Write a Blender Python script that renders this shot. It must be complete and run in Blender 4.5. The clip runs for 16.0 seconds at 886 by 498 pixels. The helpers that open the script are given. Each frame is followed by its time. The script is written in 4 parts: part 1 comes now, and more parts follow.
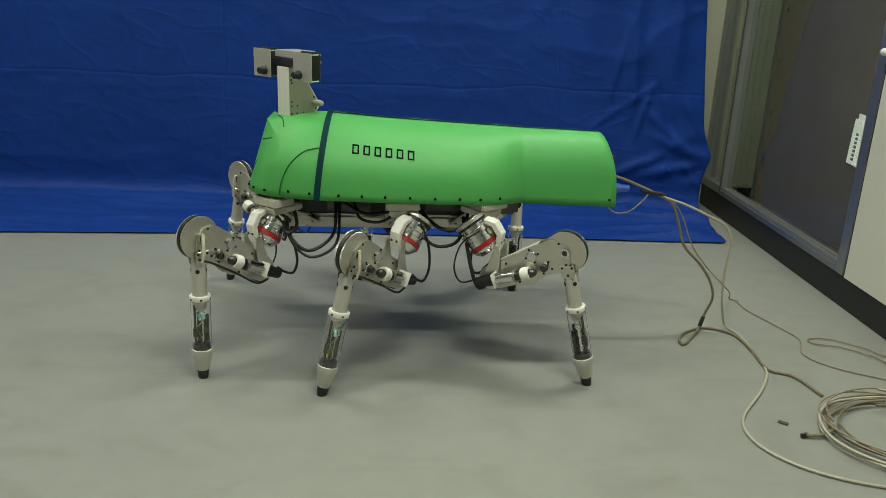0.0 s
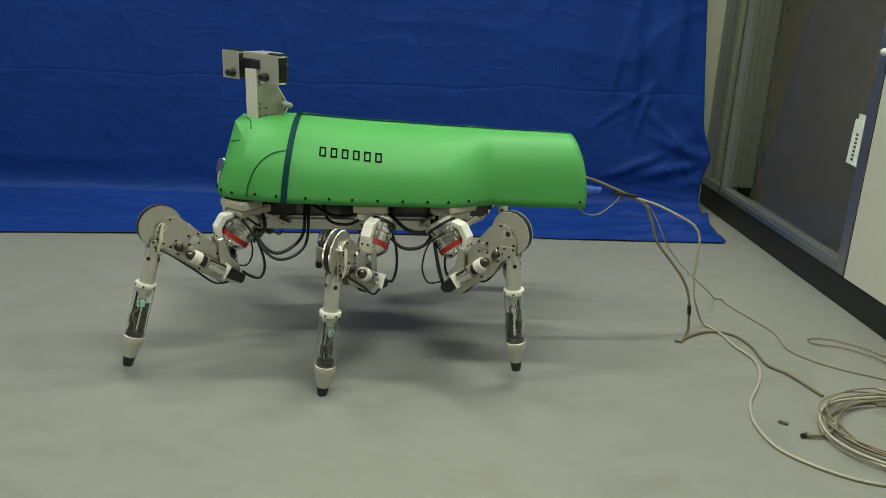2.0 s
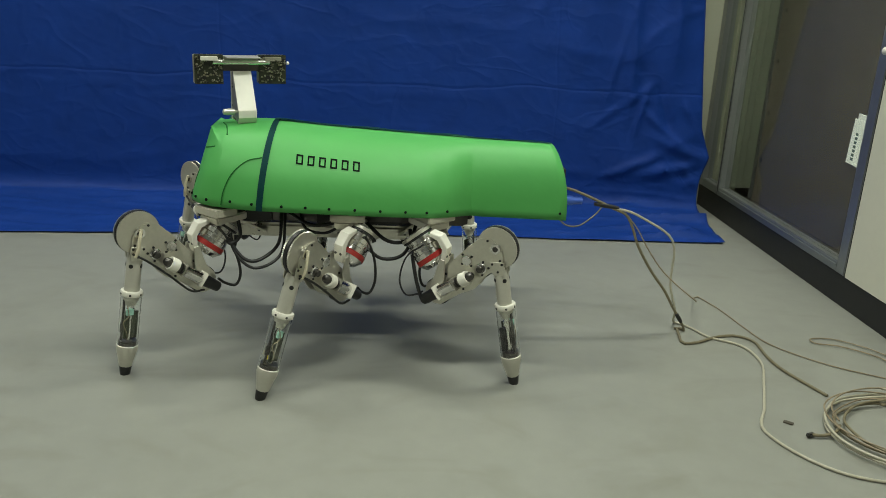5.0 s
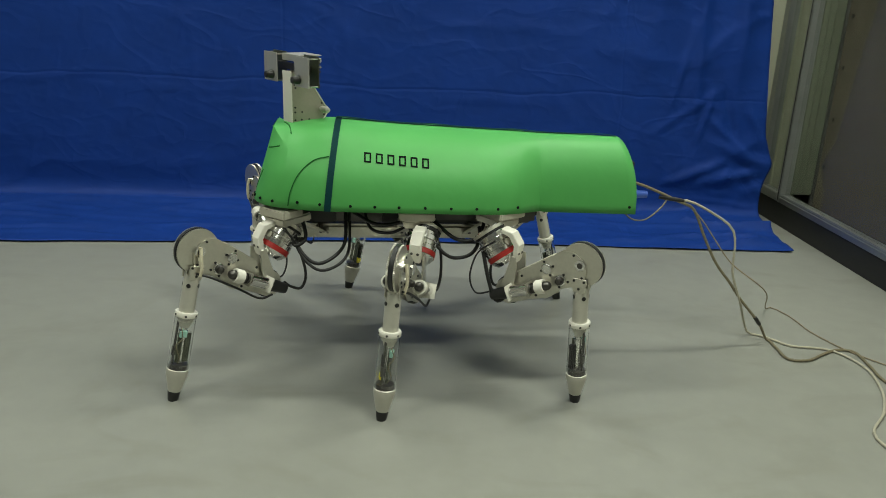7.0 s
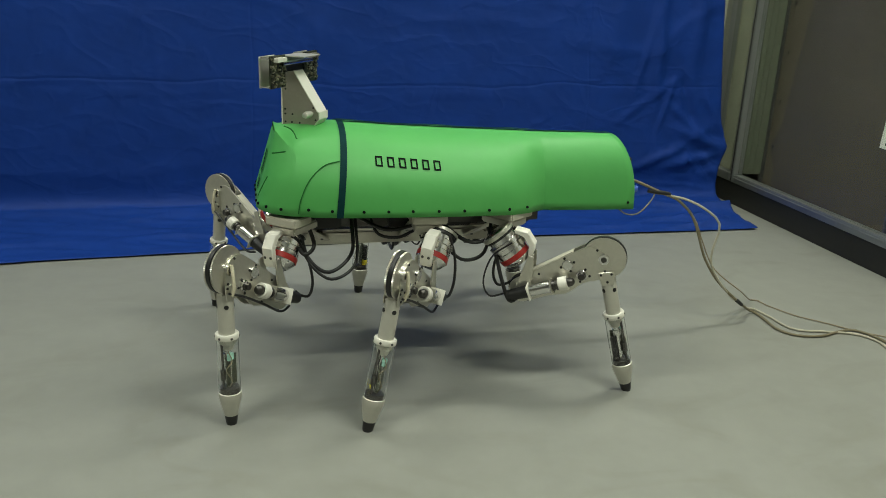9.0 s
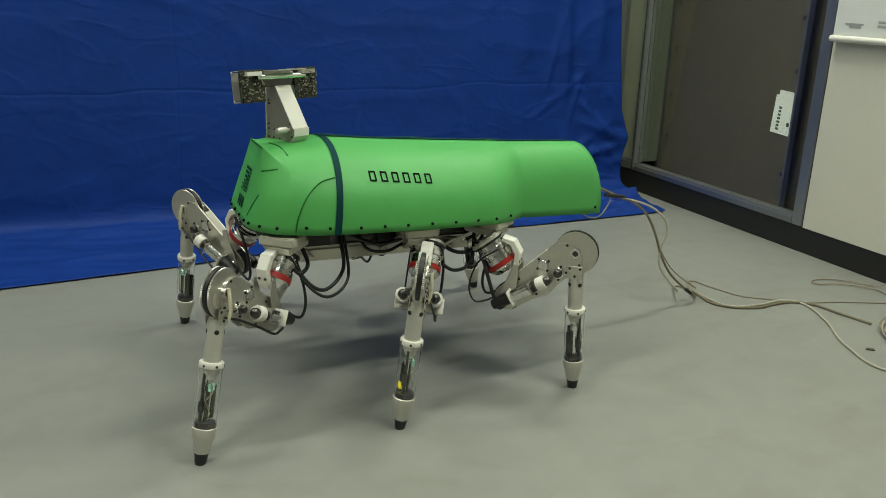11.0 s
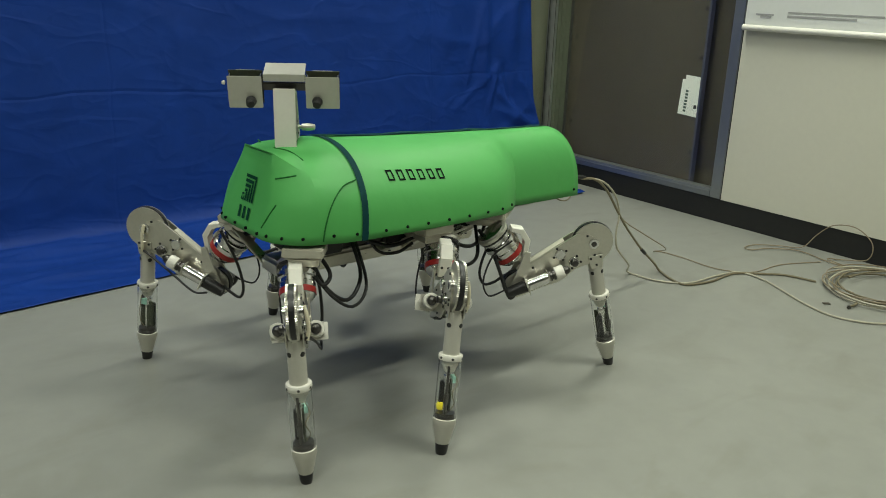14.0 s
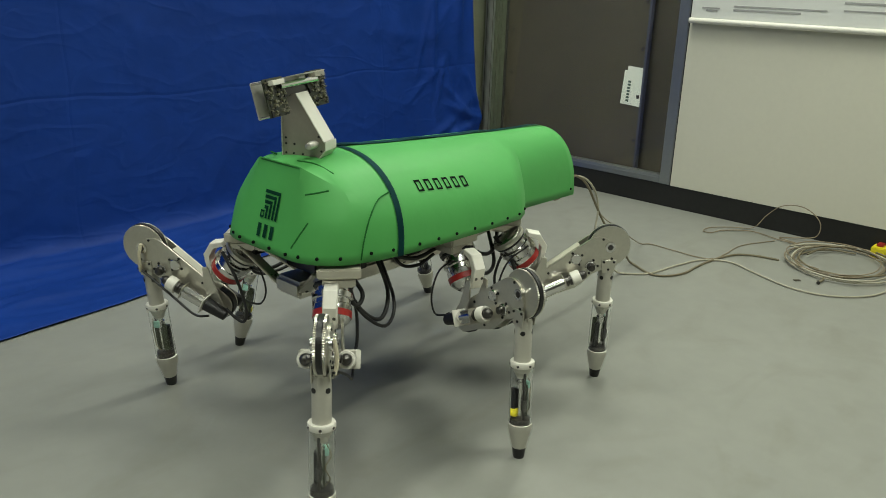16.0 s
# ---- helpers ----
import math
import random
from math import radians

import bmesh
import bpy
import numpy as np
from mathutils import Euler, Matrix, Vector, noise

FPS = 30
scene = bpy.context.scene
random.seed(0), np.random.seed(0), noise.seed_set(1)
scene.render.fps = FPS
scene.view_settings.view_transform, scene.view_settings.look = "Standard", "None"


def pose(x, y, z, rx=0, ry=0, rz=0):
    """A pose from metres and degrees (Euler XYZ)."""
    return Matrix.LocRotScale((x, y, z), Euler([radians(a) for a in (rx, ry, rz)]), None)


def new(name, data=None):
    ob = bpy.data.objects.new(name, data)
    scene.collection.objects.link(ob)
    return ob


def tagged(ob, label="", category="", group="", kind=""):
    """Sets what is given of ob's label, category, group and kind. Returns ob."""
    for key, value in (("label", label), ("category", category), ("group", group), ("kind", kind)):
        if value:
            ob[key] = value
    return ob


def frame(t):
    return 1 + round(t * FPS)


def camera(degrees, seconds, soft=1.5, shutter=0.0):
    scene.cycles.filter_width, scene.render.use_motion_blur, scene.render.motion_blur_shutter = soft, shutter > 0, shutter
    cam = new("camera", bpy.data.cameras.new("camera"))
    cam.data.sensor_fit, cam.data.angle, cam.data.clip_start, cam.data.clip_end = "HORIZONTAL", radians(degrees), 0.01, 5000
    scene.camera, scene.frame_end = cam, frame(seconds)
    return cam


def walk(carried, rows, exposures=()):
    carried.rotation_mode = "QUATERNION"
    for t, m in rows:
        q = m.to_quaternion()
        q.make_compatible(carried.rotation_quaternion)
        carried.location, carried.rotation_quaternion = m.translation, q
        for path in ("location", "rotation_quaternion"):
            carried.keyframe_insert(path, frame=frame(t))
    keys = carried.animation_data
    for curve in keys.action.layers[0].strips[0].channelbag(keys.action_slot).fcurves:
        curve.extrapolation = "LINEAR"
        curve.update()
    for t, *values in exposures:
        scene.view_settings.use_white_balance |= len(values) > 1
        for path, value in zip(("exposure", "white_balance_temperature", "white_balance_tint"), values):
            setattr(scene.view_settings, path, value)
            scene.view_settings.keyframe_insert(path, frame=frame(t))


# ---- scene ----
cam = camera(57.0, 16.0, soft=0.7, shutter=0.3)
# seconds, eye x y z, yaw, pitch, roll: on a stand at first, then carried round the robot
EYE_ROWS = [
    (0, -0.1817, -0.6577, 0.9938, -3.49, -17.86, 2.61),
    (1.6, -0.1817, -0.6577, 0.9938, -3.49, -17.86, 2.61),
    (3.2, -0.1817, -0.6577, 0.9938, -3.49, -17.86, 2.61),
    (4.6, -0.1817, -0.6577, 0.9938, -3.49, -17.86, 2.61),
    (5.5, -0.2803, -0.5954, 0.9503, -5.05, -17.23, 3.13),
    (6, -0.3454, -0.5837, 0.9597, -4.61, -17.16, 2.87),
    (6.5, -0.4344, -0.5779, 0.9841, -4.55, -17.61, 3.23),
    (7, -0.5295, -0.5612, 0.9925, -4.90, -17.82, 3.06),
    (7.5, -0.6126, -0.5573, 0.9992, -5.84, -18.02, 2.64),
    (8, -0.7177, -0.5346, 0.9998, -8.32, -18.07, 2.49),
    (8.5, -0.8210, -0.5125, 1.0028, -10.51, -18.20, 2.30),
    (9, -0.9348, -0.4808, 1.0016, -13.30, -18.25, 2.29),
    (9.5, -1.0327, -0.4512, 1.0078, -16.83, -18.29, 2.41),
    (10, -1.1382, -0.4420, 1.0113, -19.91, -18.16, 2.22),
    (12.5, -1.5620, -0.3158, 0.9743, -31.96, -17.56, 1.54),
    (13, -1.6571, -0.2514, 0.9890, -35.33, -17.89, 1.94),
    (13.5, -1.7474, -0.1901, 0.9984, -37.10, -18.09, 2.07),
    (14, -1.8472, -0.1181, 0.9995, -38.59, -18.12, 1.79),
    (14.5, -1.9432, -0.0468, 1.0107, -40.79, -18.36, 1.77),
    (15, -2.0273, 0.0234, 1.0120, -43.90, -18.42, 1.70),
    (15.5, -2.0965, 0.1041, 1.0142, -46.58, -18.52, 1.85),
    (16, -2.1536, 0.2078, 1.0190, -48.47, -18.69, 1.90),
]
walk(cam, [(t, pose(x, y, z, 90 + pitch, 0, yaw) @ pose(0, 0, 0, 0, 0, roll)) for t, x, y, z, yaw, pitch, roll in EYE_ROWS])

# seconds, place x y z, heading, pitch, roll of the robot's body
BODY_ROWS = [
    (0, -0.061, 1.643, 0.012, 180.6, 0.5, 0.3),
    (0.5, -0.072, 1.633, 0.014, 180.5, 0.9, 0.4),
    (1, -0.071, 1.625, -0.009, 180.4, -0.5, -0.5),
    (1.5, -0.119, 1.638, -0.000, 180.8, 0.2, 0.2),
    (2, -0.144, 1.641, 0.005, 180.5, 0.6, -0.0),
    (2.5, -0.161, 1.641, 0.017, 180.2, 0.7, 0.3),
    (3, -0.173, 1.639, 0.005, 180.1, 0.1, 0.1),
    (5.5, -0.226, 1.636, -0.027, 180.5, -0.2, -0.7),
    (6, -0.274, 1.647, -0.012, 181.0, 0.2, -0.1),
    (6.5, -0.307, 1.648, -0.003, 181.0, 0.7, -0.1),
    (7, -0.321, 1.642, 0.014, 180.8, 1.1, 0.1),
    (7.5, -0.336, 1.639, -0.000, 180.7, 0.2, -0.0),
    (8, -0.366, 1.636, -0.001, 180.5, 0.0, -0.0),
    (8.5, -0.399, 1.638, 0.003, 180.5, 0.1, 0.1),
    (9, -0.422, 1.639, 0.010, 180.7, 0.1, 0.2),
    (9.5, -0.436, 1.627, 0.013, 180.5, 0.6, 0.3),
    (10, -0.432, 1.605, -0.003, 179.8, -0.7, -0.3),
    (12.5, -0.520, 1.595, -0.015, 180.7, -1.1, -0.0),
    (13, -0.549, 1.598, -0.009, 180.7, -0.9, 0.0),
    (13.5, -0.567, 1.598, -0.001, 180.7, -0.6, 0.1),
    (14, -0.580, 1.589, 0.004, 180.6, 0.0, 0.3),
    (14.5, -0.583, 1.573, -0.015, 180.4, -0.8, -0.8),
    (15, -0.637, 1.585, -0.010, 181.0, -0.7, 0.2),
    (15.5, -0.657, 1.587, -0.001, 180.3, -0.6, -0.0),
    (16, -0.671, 1.592, 0.009, 179.7, 0.0, 0.1),
]

# ---- light ----
world = bpy.data.worlds.new("world")
world.use_nodes = True
world.node_tree.nodes["Background"].inputs[0].default_value = (0.9, 1.0, 0.9, 1)
world.node_tree.nodes["Background"].inputs[1].default_value = 0.02
scene.world = world
scene.view_settings.exposure = 0.27

LAMPS = [(-3.0, 2.2, 10.0), (-1.2, 2.25, 12.0), (0.75, 2.0, 18.0), (-2.2, 0.3, 17.0), (0.15, 0.3, 22.0), (-1.0, -1.6, 6.0)]  # place, watts


# ---- materials ----
def mat(name, color, rough=0.5, metal=0.0, vary=0.15, scale=6.0, fine=60.0, bump=0.0, sheen=0.0, coat=0.0, spec=0.5):
    """A surface with a two-scale mottling of its colour and gloss, and a fine relief."""
    m = bpy.data.materials.new(name)
    m.use_nodes = True
    nt = m.node_tree
    b = nt.nodes["Principled BSDF"]
    tc = nt.nodes.new("ShaderNodeTexCoord")
    n1, n2 = nt.nodes.new("ShaderNodeTexNoise"), nt.nodes.new("ShaderNodeTexNoise")
    n1.inputs["Scale"].default_value, n2.inputs["Scale"].default_value = scale, fine
    n1.inputs["Detail"].default_value, n2.inputs["Detail"].default_value = 5, 3
    add = nt.nodes.new("ShaderNodeMath")
    add.operation = "ADD"
    nt.links.new(tc.outputs["Object"], n1.inputs["Vector"])
    nt.links.new(tc.outputs["Object"], n2.inputs["Vector"])
    nt.links.new(n1.outputs[0], add.inputs[0])
    nt.links.new(n2.outputs[0], add.inputs[1])
    ramp = nt.nodes.new("ShaderNodeValToRGB")
    ramp.color_ramp.elements[0].position, ramp.color_ramp.elements[1].position = 0.30, 0.72
    half = nt.nodes.new("ShaderNodeMath")
    half.operation = "MULTIPLY"
    half.inputs[1].default_value = 0.5
    nt.links.new(add.outputs[0], half.inputs[0])
    nt.links.new(half.outputs[0], ramp.inputs[0])
    ramp.color_ramp.elements[0].color = (*[c * (1 - vary) for c in color], 1)
    ramp.color_ramp.elements[1].color = (*[min(1, c * (1 + vary)) for c in color], 1)
    nt.links.new(ramp.outputs[0], b.inputs["Base Color"])
    mr = nt.nodes.new("ShaderNodeMapRange")
    mr.inputs[3].default_value, mr.inputs[4].default_value = max(0.02, rough - 0.08), min(1, rough + 0.08)
    nt.links.new(n1.outputs[0], mr.inputs[0])
    nt.links.new(mr.outputs[0], b.inputs["Roughness"])
    b.inputs["Metallic"].default_value = metal
    b.inputs["Specular IOR Level"].default_value = spec
    b.inputs["Sheen Weight"].default_value = sheen
    b.inputs["Coat Weight"].default_value = coat
    if bump:
        bm_ = nt.nodes.new("ShaderNodeBump")
        bm_.inputs["Strength"].default_value = bump
        bm_.inputs["Distance"].default_value = 0.004
        nt.links.new(n2.outputs[0], bm_.inputs["Height"])
        nt.links.new(bm_.outputs[0], b.inputs["Normal"])
    return m


def glass(name, color=(1, 1, 1), rough=0.0):
    m = bpy.data.materials.new(name)
    m.use_nodes = True
    b = m.node_tree.nodes["Principled BSDF"]
    b.inputs["Base Color"].default_value = (*color, 1)
    b.inputs["Roughness"].default_value = rough
    b.inputs["Transmission Weight"].default_value = 1.0
    b.inputs["IOR"].default_value = 1.28
    return m


def floor_material():
    """Painted concrete with dull stains, drag marks and a light sheen."""
    m = mat("floor_paint", (0.247, 0.250, 0.222), 0.40, vary=0.075, scale=1.6, fine=14, bump=0.03, spec=0.35)
    nt = m.node_tree
    b = nt.nodes["Principled BSDF"]
    tc = nt.nodes.new("ShaderNodeTexCoord")
    mp = nt.nodes.new("ShaderNodeMapping")
    mp.inputs["Scale"].default_value = (1.0, 1.6, 1.0)
    mp.inputs["Rotation"].default_value = (0, 0, 0.5)
    n = nt.nodes.new("ShaderNodeTexNoise")
    n.inputs["Scale"].default_value, n.inputs["Detail"].default_value, n.inputs["Distortion"].default_value = 2.4, 9, 1.6
    r = nt.nodes.new("ShaderNodeValToRGB")
    r.color_ramp.elements[0].position, r.color_ramp.elements[1].position = 0.52, 0.74
    r.color_ramp.elements[0].color, r.color_ramp.elements[1].color = (1, 1, 1, 1), (0.88, 0.87, 0.845, 1)
    mix = nt.nodes.new("ShaderNodeMix")
    mix.data_type, mix.blend_type = "RGBA", "MULTIPLY"
    mix.inputs[0].default_value = 1.0
    old = b.inputs["Base Color"].links[0].from_socket
    nt.links.new(tc.outputs["Object"], mp.inputs[0])
    nt.links.new(mp.outputs[0], n.inputs["Vector"])
    nt.links.new(n.outputs[0], r.inputs[0])
    nt.links.new(old, mix.inputs[6])
    nt.links.new(r.outputs[0], mix.inputs[7])
    nt.links.new(mix.outputs[2], b.inputs["Base Color"])
    return m



def cloth_material():
    """Crumpled blue cloth: thin sharp creases in two directions, in patches, over a fine weave."""
    m = mat("blue_cloth", (0.0038, 0.033, 0.212), 0.58, vary=0.14, scale=2.0, fine=9, spec=0.20)
    nt = m.node_tree
    b = nt.nodes["Principled BSDF"]
    tc = nt.nodes.new("ShaderNodeTexCoord")
    total = None
    for turn, size, stretch, width, gain in ((0.7, 1.7, 1.6, 26.0, 1.0), (-0.6, 2.3, 1.7, 26.0, 0.8), (1.2, 3.4, 1.5, 22.0, 0.5), (0.1, 6.0, 1.6, 9.0, 0.25)):
        mp = nt.nodes.new("ShaderNodeMapping")
        mp.inputs["Rotation"].default_value = (0, turn, 0)
        mp.inputs["Location"].default_value = (turn * 3, 1.7 * turn, size)
        mp.inputs["Scale"].default_value = (1.0, 1.0, stretch)
        n = nt.nodes.new("ShaderNodeTexNoise")
        n.inputs["Scale"].default_value, n.inputs["Detail"].default_value, n.inputs["Distortion"].default_value = size, 2.5, 0.5
        nt.links.new(tc.outputs["Object"], mp.inputs[0])
        nt.links.new(mp.outputs[0], n.inputs["Vector"])
        last = n.outputs[0]
        for op, val in (("SUBTRACT", 0.5), ("ABSOLUTE", 0.0), ("MULTIPLY", width), ("MINIMUM", 1.0), ("MULTIPLY", -gain)):
            k = nt.nodes.new("ShaderNodeMath")
            k.operation = op
            k.inputs[1].default_value = val
            nt.links.new(last, k.inputs[0])
            last = k.outputs[0]
        if total is None:
            total = last
        else:
            k = nt.nodes.new("ShaderNodeMath")
            k.operation = "ADD"
            nt.links.new(total, k.inputs[0])
            nt.links.new(last, k.inputs[1])
            total = k.outputs[0]
    # pressed fold lines, at set heights and widths along the sheet, slightly wavering
    sep = nt.nodes.new("ShaderNodeSeparateXYZ")
    nt.links.new(tc.outputs["Object"], sep.inputs[0])
    wv = nt.nodes.new("ShaderNodeTexNoise")
    wv.inputs["Scale"].default_value, wv.inputs["Detail"].default_value = 2.2, 2.0
    nt.links.new(tc.outputs["Object"], wv.inputs["Vector"])
    for axis, place, gain in ((2, 0.575, 1.7), (2, 1.03, 1.5), (0, 0.52, 0.6), (0, -0.95, 0.6), (0, -2.4, 0.6)):
        k0 = nt.nodes.new("ShaderNodeMath")
        k0.operation = "MULTIPLY_ADD"
        k0.inputs[1].default_value, k0.inputs[2].default_value = 0.09, -place - 0.045
        nt.links.new(wv.outputs[0], k0.inputs[0])
        k1 = nt.nodes.new("ShaderNodeMath")
        k1.operation = "ADD"
        nt.links.new(sep.outputs[axis], k1.inputs[0])
        nt.links.new(k0.outputs[0], k1.inputs[1])
        last = k1.outputs[0]
        for op, val in (("ABSOLUTE", 0.0), ("MULTIPLY", 110.0), ("MINIMUM", 1.0), ("MULTIPLY", gain)):
            k = nt.nodes.new("ShaderNodeMath")
            k.operation = op
            k.inputs[1].default_value = val
            nt.links.new(last, k.inputs[0])
            last = k.outputs[0]
        k = nt.nodes.new("ShaderNodeMath")
        k.operation = "ADD"
        nt.links.new(total, k.inputs[0])
        nt.links.new(last, k.inputs[1])
        total = k.outputs[0]
    bu = nt.nodes.new("ShaderNodeBump")
    bu.inputs["Strength"].default_value, bu.inputs["Distance"].default_value = 0.16, 0.008
    nt.links.new(total, bu.inputs["Height"])
    nt.links.new(bu.outputs[0], b.inputs["Normal"])
    return m


M_FLOOR = floor_material()
M_ROOM = mat("room_wall", (0.48, 0.48, 0.44), 0.8, vary=0.06, scale=1.2, fine=40)
M_PLASTER = mat("plaster", (0.40, 0.41, 0.31), 0.75, vary=0.04, scale=3, fine=90, bump=0.05)
# grey-green darkened to carry the shade inside the glazed recess
M_JAMB = mat("shaded_grey_green_jamb", (0.075, 0.085, 0.058), 0.7, vary=0.1, scale=5, fine=60)
M_PANEL = mat("cream_panel", (0.62, 0.605, 0.505), 0.5, vary=0.025, scale=2, fine=50, bump=0.02)
M_BASE = mat("black_baseboard", (0.012, 0.012, 0.011), 0.5, vary=0.3, scale=5)
M_ALU = mat("brushed_aluminium", (0.33, 0.345, 0.34), 0.36, metal=0.8, vary=0.06, fine=120)
M_TARP = cloth_material()
M_GREEN = mat("green_foam", (0.076, 0.360, 0.084), 0.52, vary=0.05, scale=4, fine=11, bump=0.45, spec=0.4)
M_GREEN_DARK = mat("dark_green_print", (0.005, 0.062, 0.035), 0.85, vary=0.2, spec=0.15)
# hull green darkened to paint the shade along lapped edges and slits
M_SEAM = mat("shaded_green_edge", (0.022, 0.14, 0.032), 0.9, vary=0.2, spec=0.1)
M_PRINT = mat("black_print", (0.008, 0.012, 0.010), 0.95, vary=0.2, spec=0.05)
M_STRAP = mat("teal_strap", (0.006, 0.062, 0.066), 0.7, vary=0.2, fine=200, spec=0.2)
M_BLACK = mat("black_rubber", (0.012, 0.012, 0.012), 0.45, vary=0.3)
M_PLATE = mat("milled_plate", (0.60, 0.58, 0.51), 0.30, metal=0.85, vary=0.07, scale=14, fine=150)
M_BOARD = mat("dark_circuit_board", (0.030, 0.036, 0.020), 0.4, vary=0.5, scale=70, fine=220)
M_CHIP = mat("tinned_parts", (0.42, 0.40, 0.33), 0.3, metal=0.5, vary=0.3, scale=60)
M_STEEL = mat("polished_steel", (0.72, 0.71, 0.69), 0.16, metal=1.0, vary=0.05)
M_DARKSTEEL = mat("dark_steel", (0.10, 0.095, 0.09), 0.32, metal=0.9, vary=0.2)
M_WHITE = mat("white_plastic", (0.74, 0.72, 0.64), 0.42, vary=0.04)
M_BLOCK = mat("cream_block", (0.46, 0.44, 0.36), 0.5, vary=0.06)
M_TUBE = mat("grey_tube", (0.52, 0.505, 0.44), 0.36, metal=0.35, vary=0.05, fine=90)
M_RED = mat("red_band", (0.32, 0.020, 0.016), 0.35, vary=0.15)
M_PCB_PALE = mat("pale_teal_board", (0.25, 0.45, 0.38), 0.5, vary=0.2, scale=40)
M_PARTS = mat("circuitry", (0.26, 0.25, 0.17), 0.3, metal=0.4, vary=0.95, scale=90, fine=260)
M_YELLOW = mat("yellow_tape", (0.72, 0.62, 0.02), 0.5, vary=0.1)
M_CREAM = mat("cream_ribbon", (0.62, 0.57, 0.42), 0.55, vary=0.08)
M_CABLE_W = mat("pale_cable", (0.40, 0.375, 0.29), 0.45, vary=0.1, scale=20)
M_CABLE_B = mat("brown_cable", (0.17, 0.145, 0.088), 0.5, vary=0.3, scale=25)
M_CABLE_T = mat("thin_wire", (0.25, 0.20, 0.13), 0.5, vary=0.25, scale=30)
M_BLUE = mat("blue_plug", (0.05, 0.12, 0.5), 0.4, vary=0.1)
M_BROWN = mat("brown_board", (0.062, 0.052, 0.037), 0.6, vary=0.12, scale=2, fine=25)
# near-black: paints the shade of the unlit space behind the glass; also other dark parts
M_DARK = mat("room_shade_and_dark_parts", (0.03, 0.03, 0.028), 0.8, vary=0.2)
M_PAPER = mat("paper", (0.66, 0.67, 0.64), 0.7, vary=0.03)
M_INK = mat("ink", (0.05, 0.08, 0.07), 0.7)
M_GREYINK = mat("grey_ink", (0.33, 0.33, 0.32), 0.7)
M_NAVY = mat("navy_edge", (0.05, 0.055, 0.10), 0.5, vary=0.2)
M_GLASS = glass("clear_glass", (0.84, 0.87, 0.83))
M_TUBEGLASS = glass("acrylic_tube", (0.98, 0.99, 0.98), 0.02)
M_NECK = mat("grey_sheet_metal", (0.36, 0.335, 0.28), 0.38, metal=0.5, vary=0.07, scale=12, fine=120)
M_BOARDALU = mat("pale_aluminium", (0.56, 0.55, 0.49), 0.32, metal=0.5, vary=0.05, fine=100)
M_CEIL = mat("ceiling_tile", (0.80, 0.80, 0.77), 0.8, vary=0.04)
M_LAMPGLOW = bpy.data.materials.new("lamp_diffuser")
M_LAMPGLOW.use_nodes = True
M_LAMPGLOW.node_tree.nodes["Principled BSDF"].inputs["Emission Color"].default_value = (0.94, 1.0, 0.87, 1)
M_LAMPGLOW.node_tree.nodes["Principled BSDF"].inputs["Emission Strength"].default_value = 3.0


# ---- mesh helpers ----
def finish(bm, smooth=None):
    bmesh.ops.recalc_face_normals(bm, faces=bm.faces)
    if smooth is not None:
        for f in bm.faces:
            f.smooth = True
        for e in bm.edges:
            if len(e.link_faces) == 2 and e.calc_face_angle(0) > radians(smooth):
                e.smooth = False
    return bm


def to_mesh(name, bm, material):
    me = bpy.data.meshes.new(name)
    bm.to_mesh(me)
    bm.free()
    me.materials.append(material)
    return me


def part(name, bm, material, parent, label="", at=None):
    """Links a bmesh (or a mesh already made) as one mesh object under a thing or a part."""
    me = bm if isinstance(bm, bpy.types.Mesh) else to_mesh(name, bm, material)
    ob = new(name, me)
    if parent is not None:
        ob.parent = parent
    if at is not None:
        ob.matrix_basis = at
    return tagged(ob, label)


def box(bm, x0, x1, y0, y1, z0, z1, bevel=0.0, m=None):
    vs = [bm.verts.new((x, y, z)) for x in (x0, x1) for y in (y0, y1) for z in (z0, z1)]
    fs = [bm.faces.new([vs[i] for i in q]) for q in ((0, 1, 3, 2), (4, 6, 7, 5), (0, 4, 5, 1), (2, 3, 7, 6), (0, 2, 6, 4), (1, 5, 7, 3))]
    es = list({e for f in fs for e in f.edges})
    if bevel:
        out = bmesh.ops.bevel(bm, geom=es, offset=bevel, segments=2, affect="EDGES")
        vs = list({v for f in out["faces"] for v in f.verts} | {v for v in vs if v.is_valid})
    if m is not None:
        bmesh.ops.transform(bm, matrix=m, verts=vs)
    return bm


def boxed(*a, **k):
    return finish(box(bmesh.new(), *a, **k), 40)


def lathe(bm, rows, n=24, axis="z", m=None):
    """A turned body from rows of (along, radius)."""
    rings, made = [], []
    for h, r in rows:
        ring = []
        for i in range(n):
            a = 2 * math.pi * i / n
            p = {"z": (r * math.cos(a), r * math.sin(a), h), "x": (h, r * math.cos(a), r * math.sin(a)), "y": (r * math.sin(a), h, r * math.cos(a))}[axis]
            ring.append(bm.verts.new(p))
        rings.append(ring)
        made += ring
    for a, b in zip(rings, rings[1:]):
        for i in range(n):
            bm.faces.new((a[i], a[(i + 1) % n], b[(i + 1) % n], b[i]))
    for ring in (rings[0], rings[-1]):
        if (ring[0].co - ring[n // 2].co).length > 1e-4:
            bm.faces.new(ring)
    if m is not None:
        bmesh.ops.transform(bm, matrix=m, verts=made)
    return bm


def turned(rows, n=24, axis="z", m=None):
    return finish(lathe(bmesh.new(), rows, n, axis, m), 35)


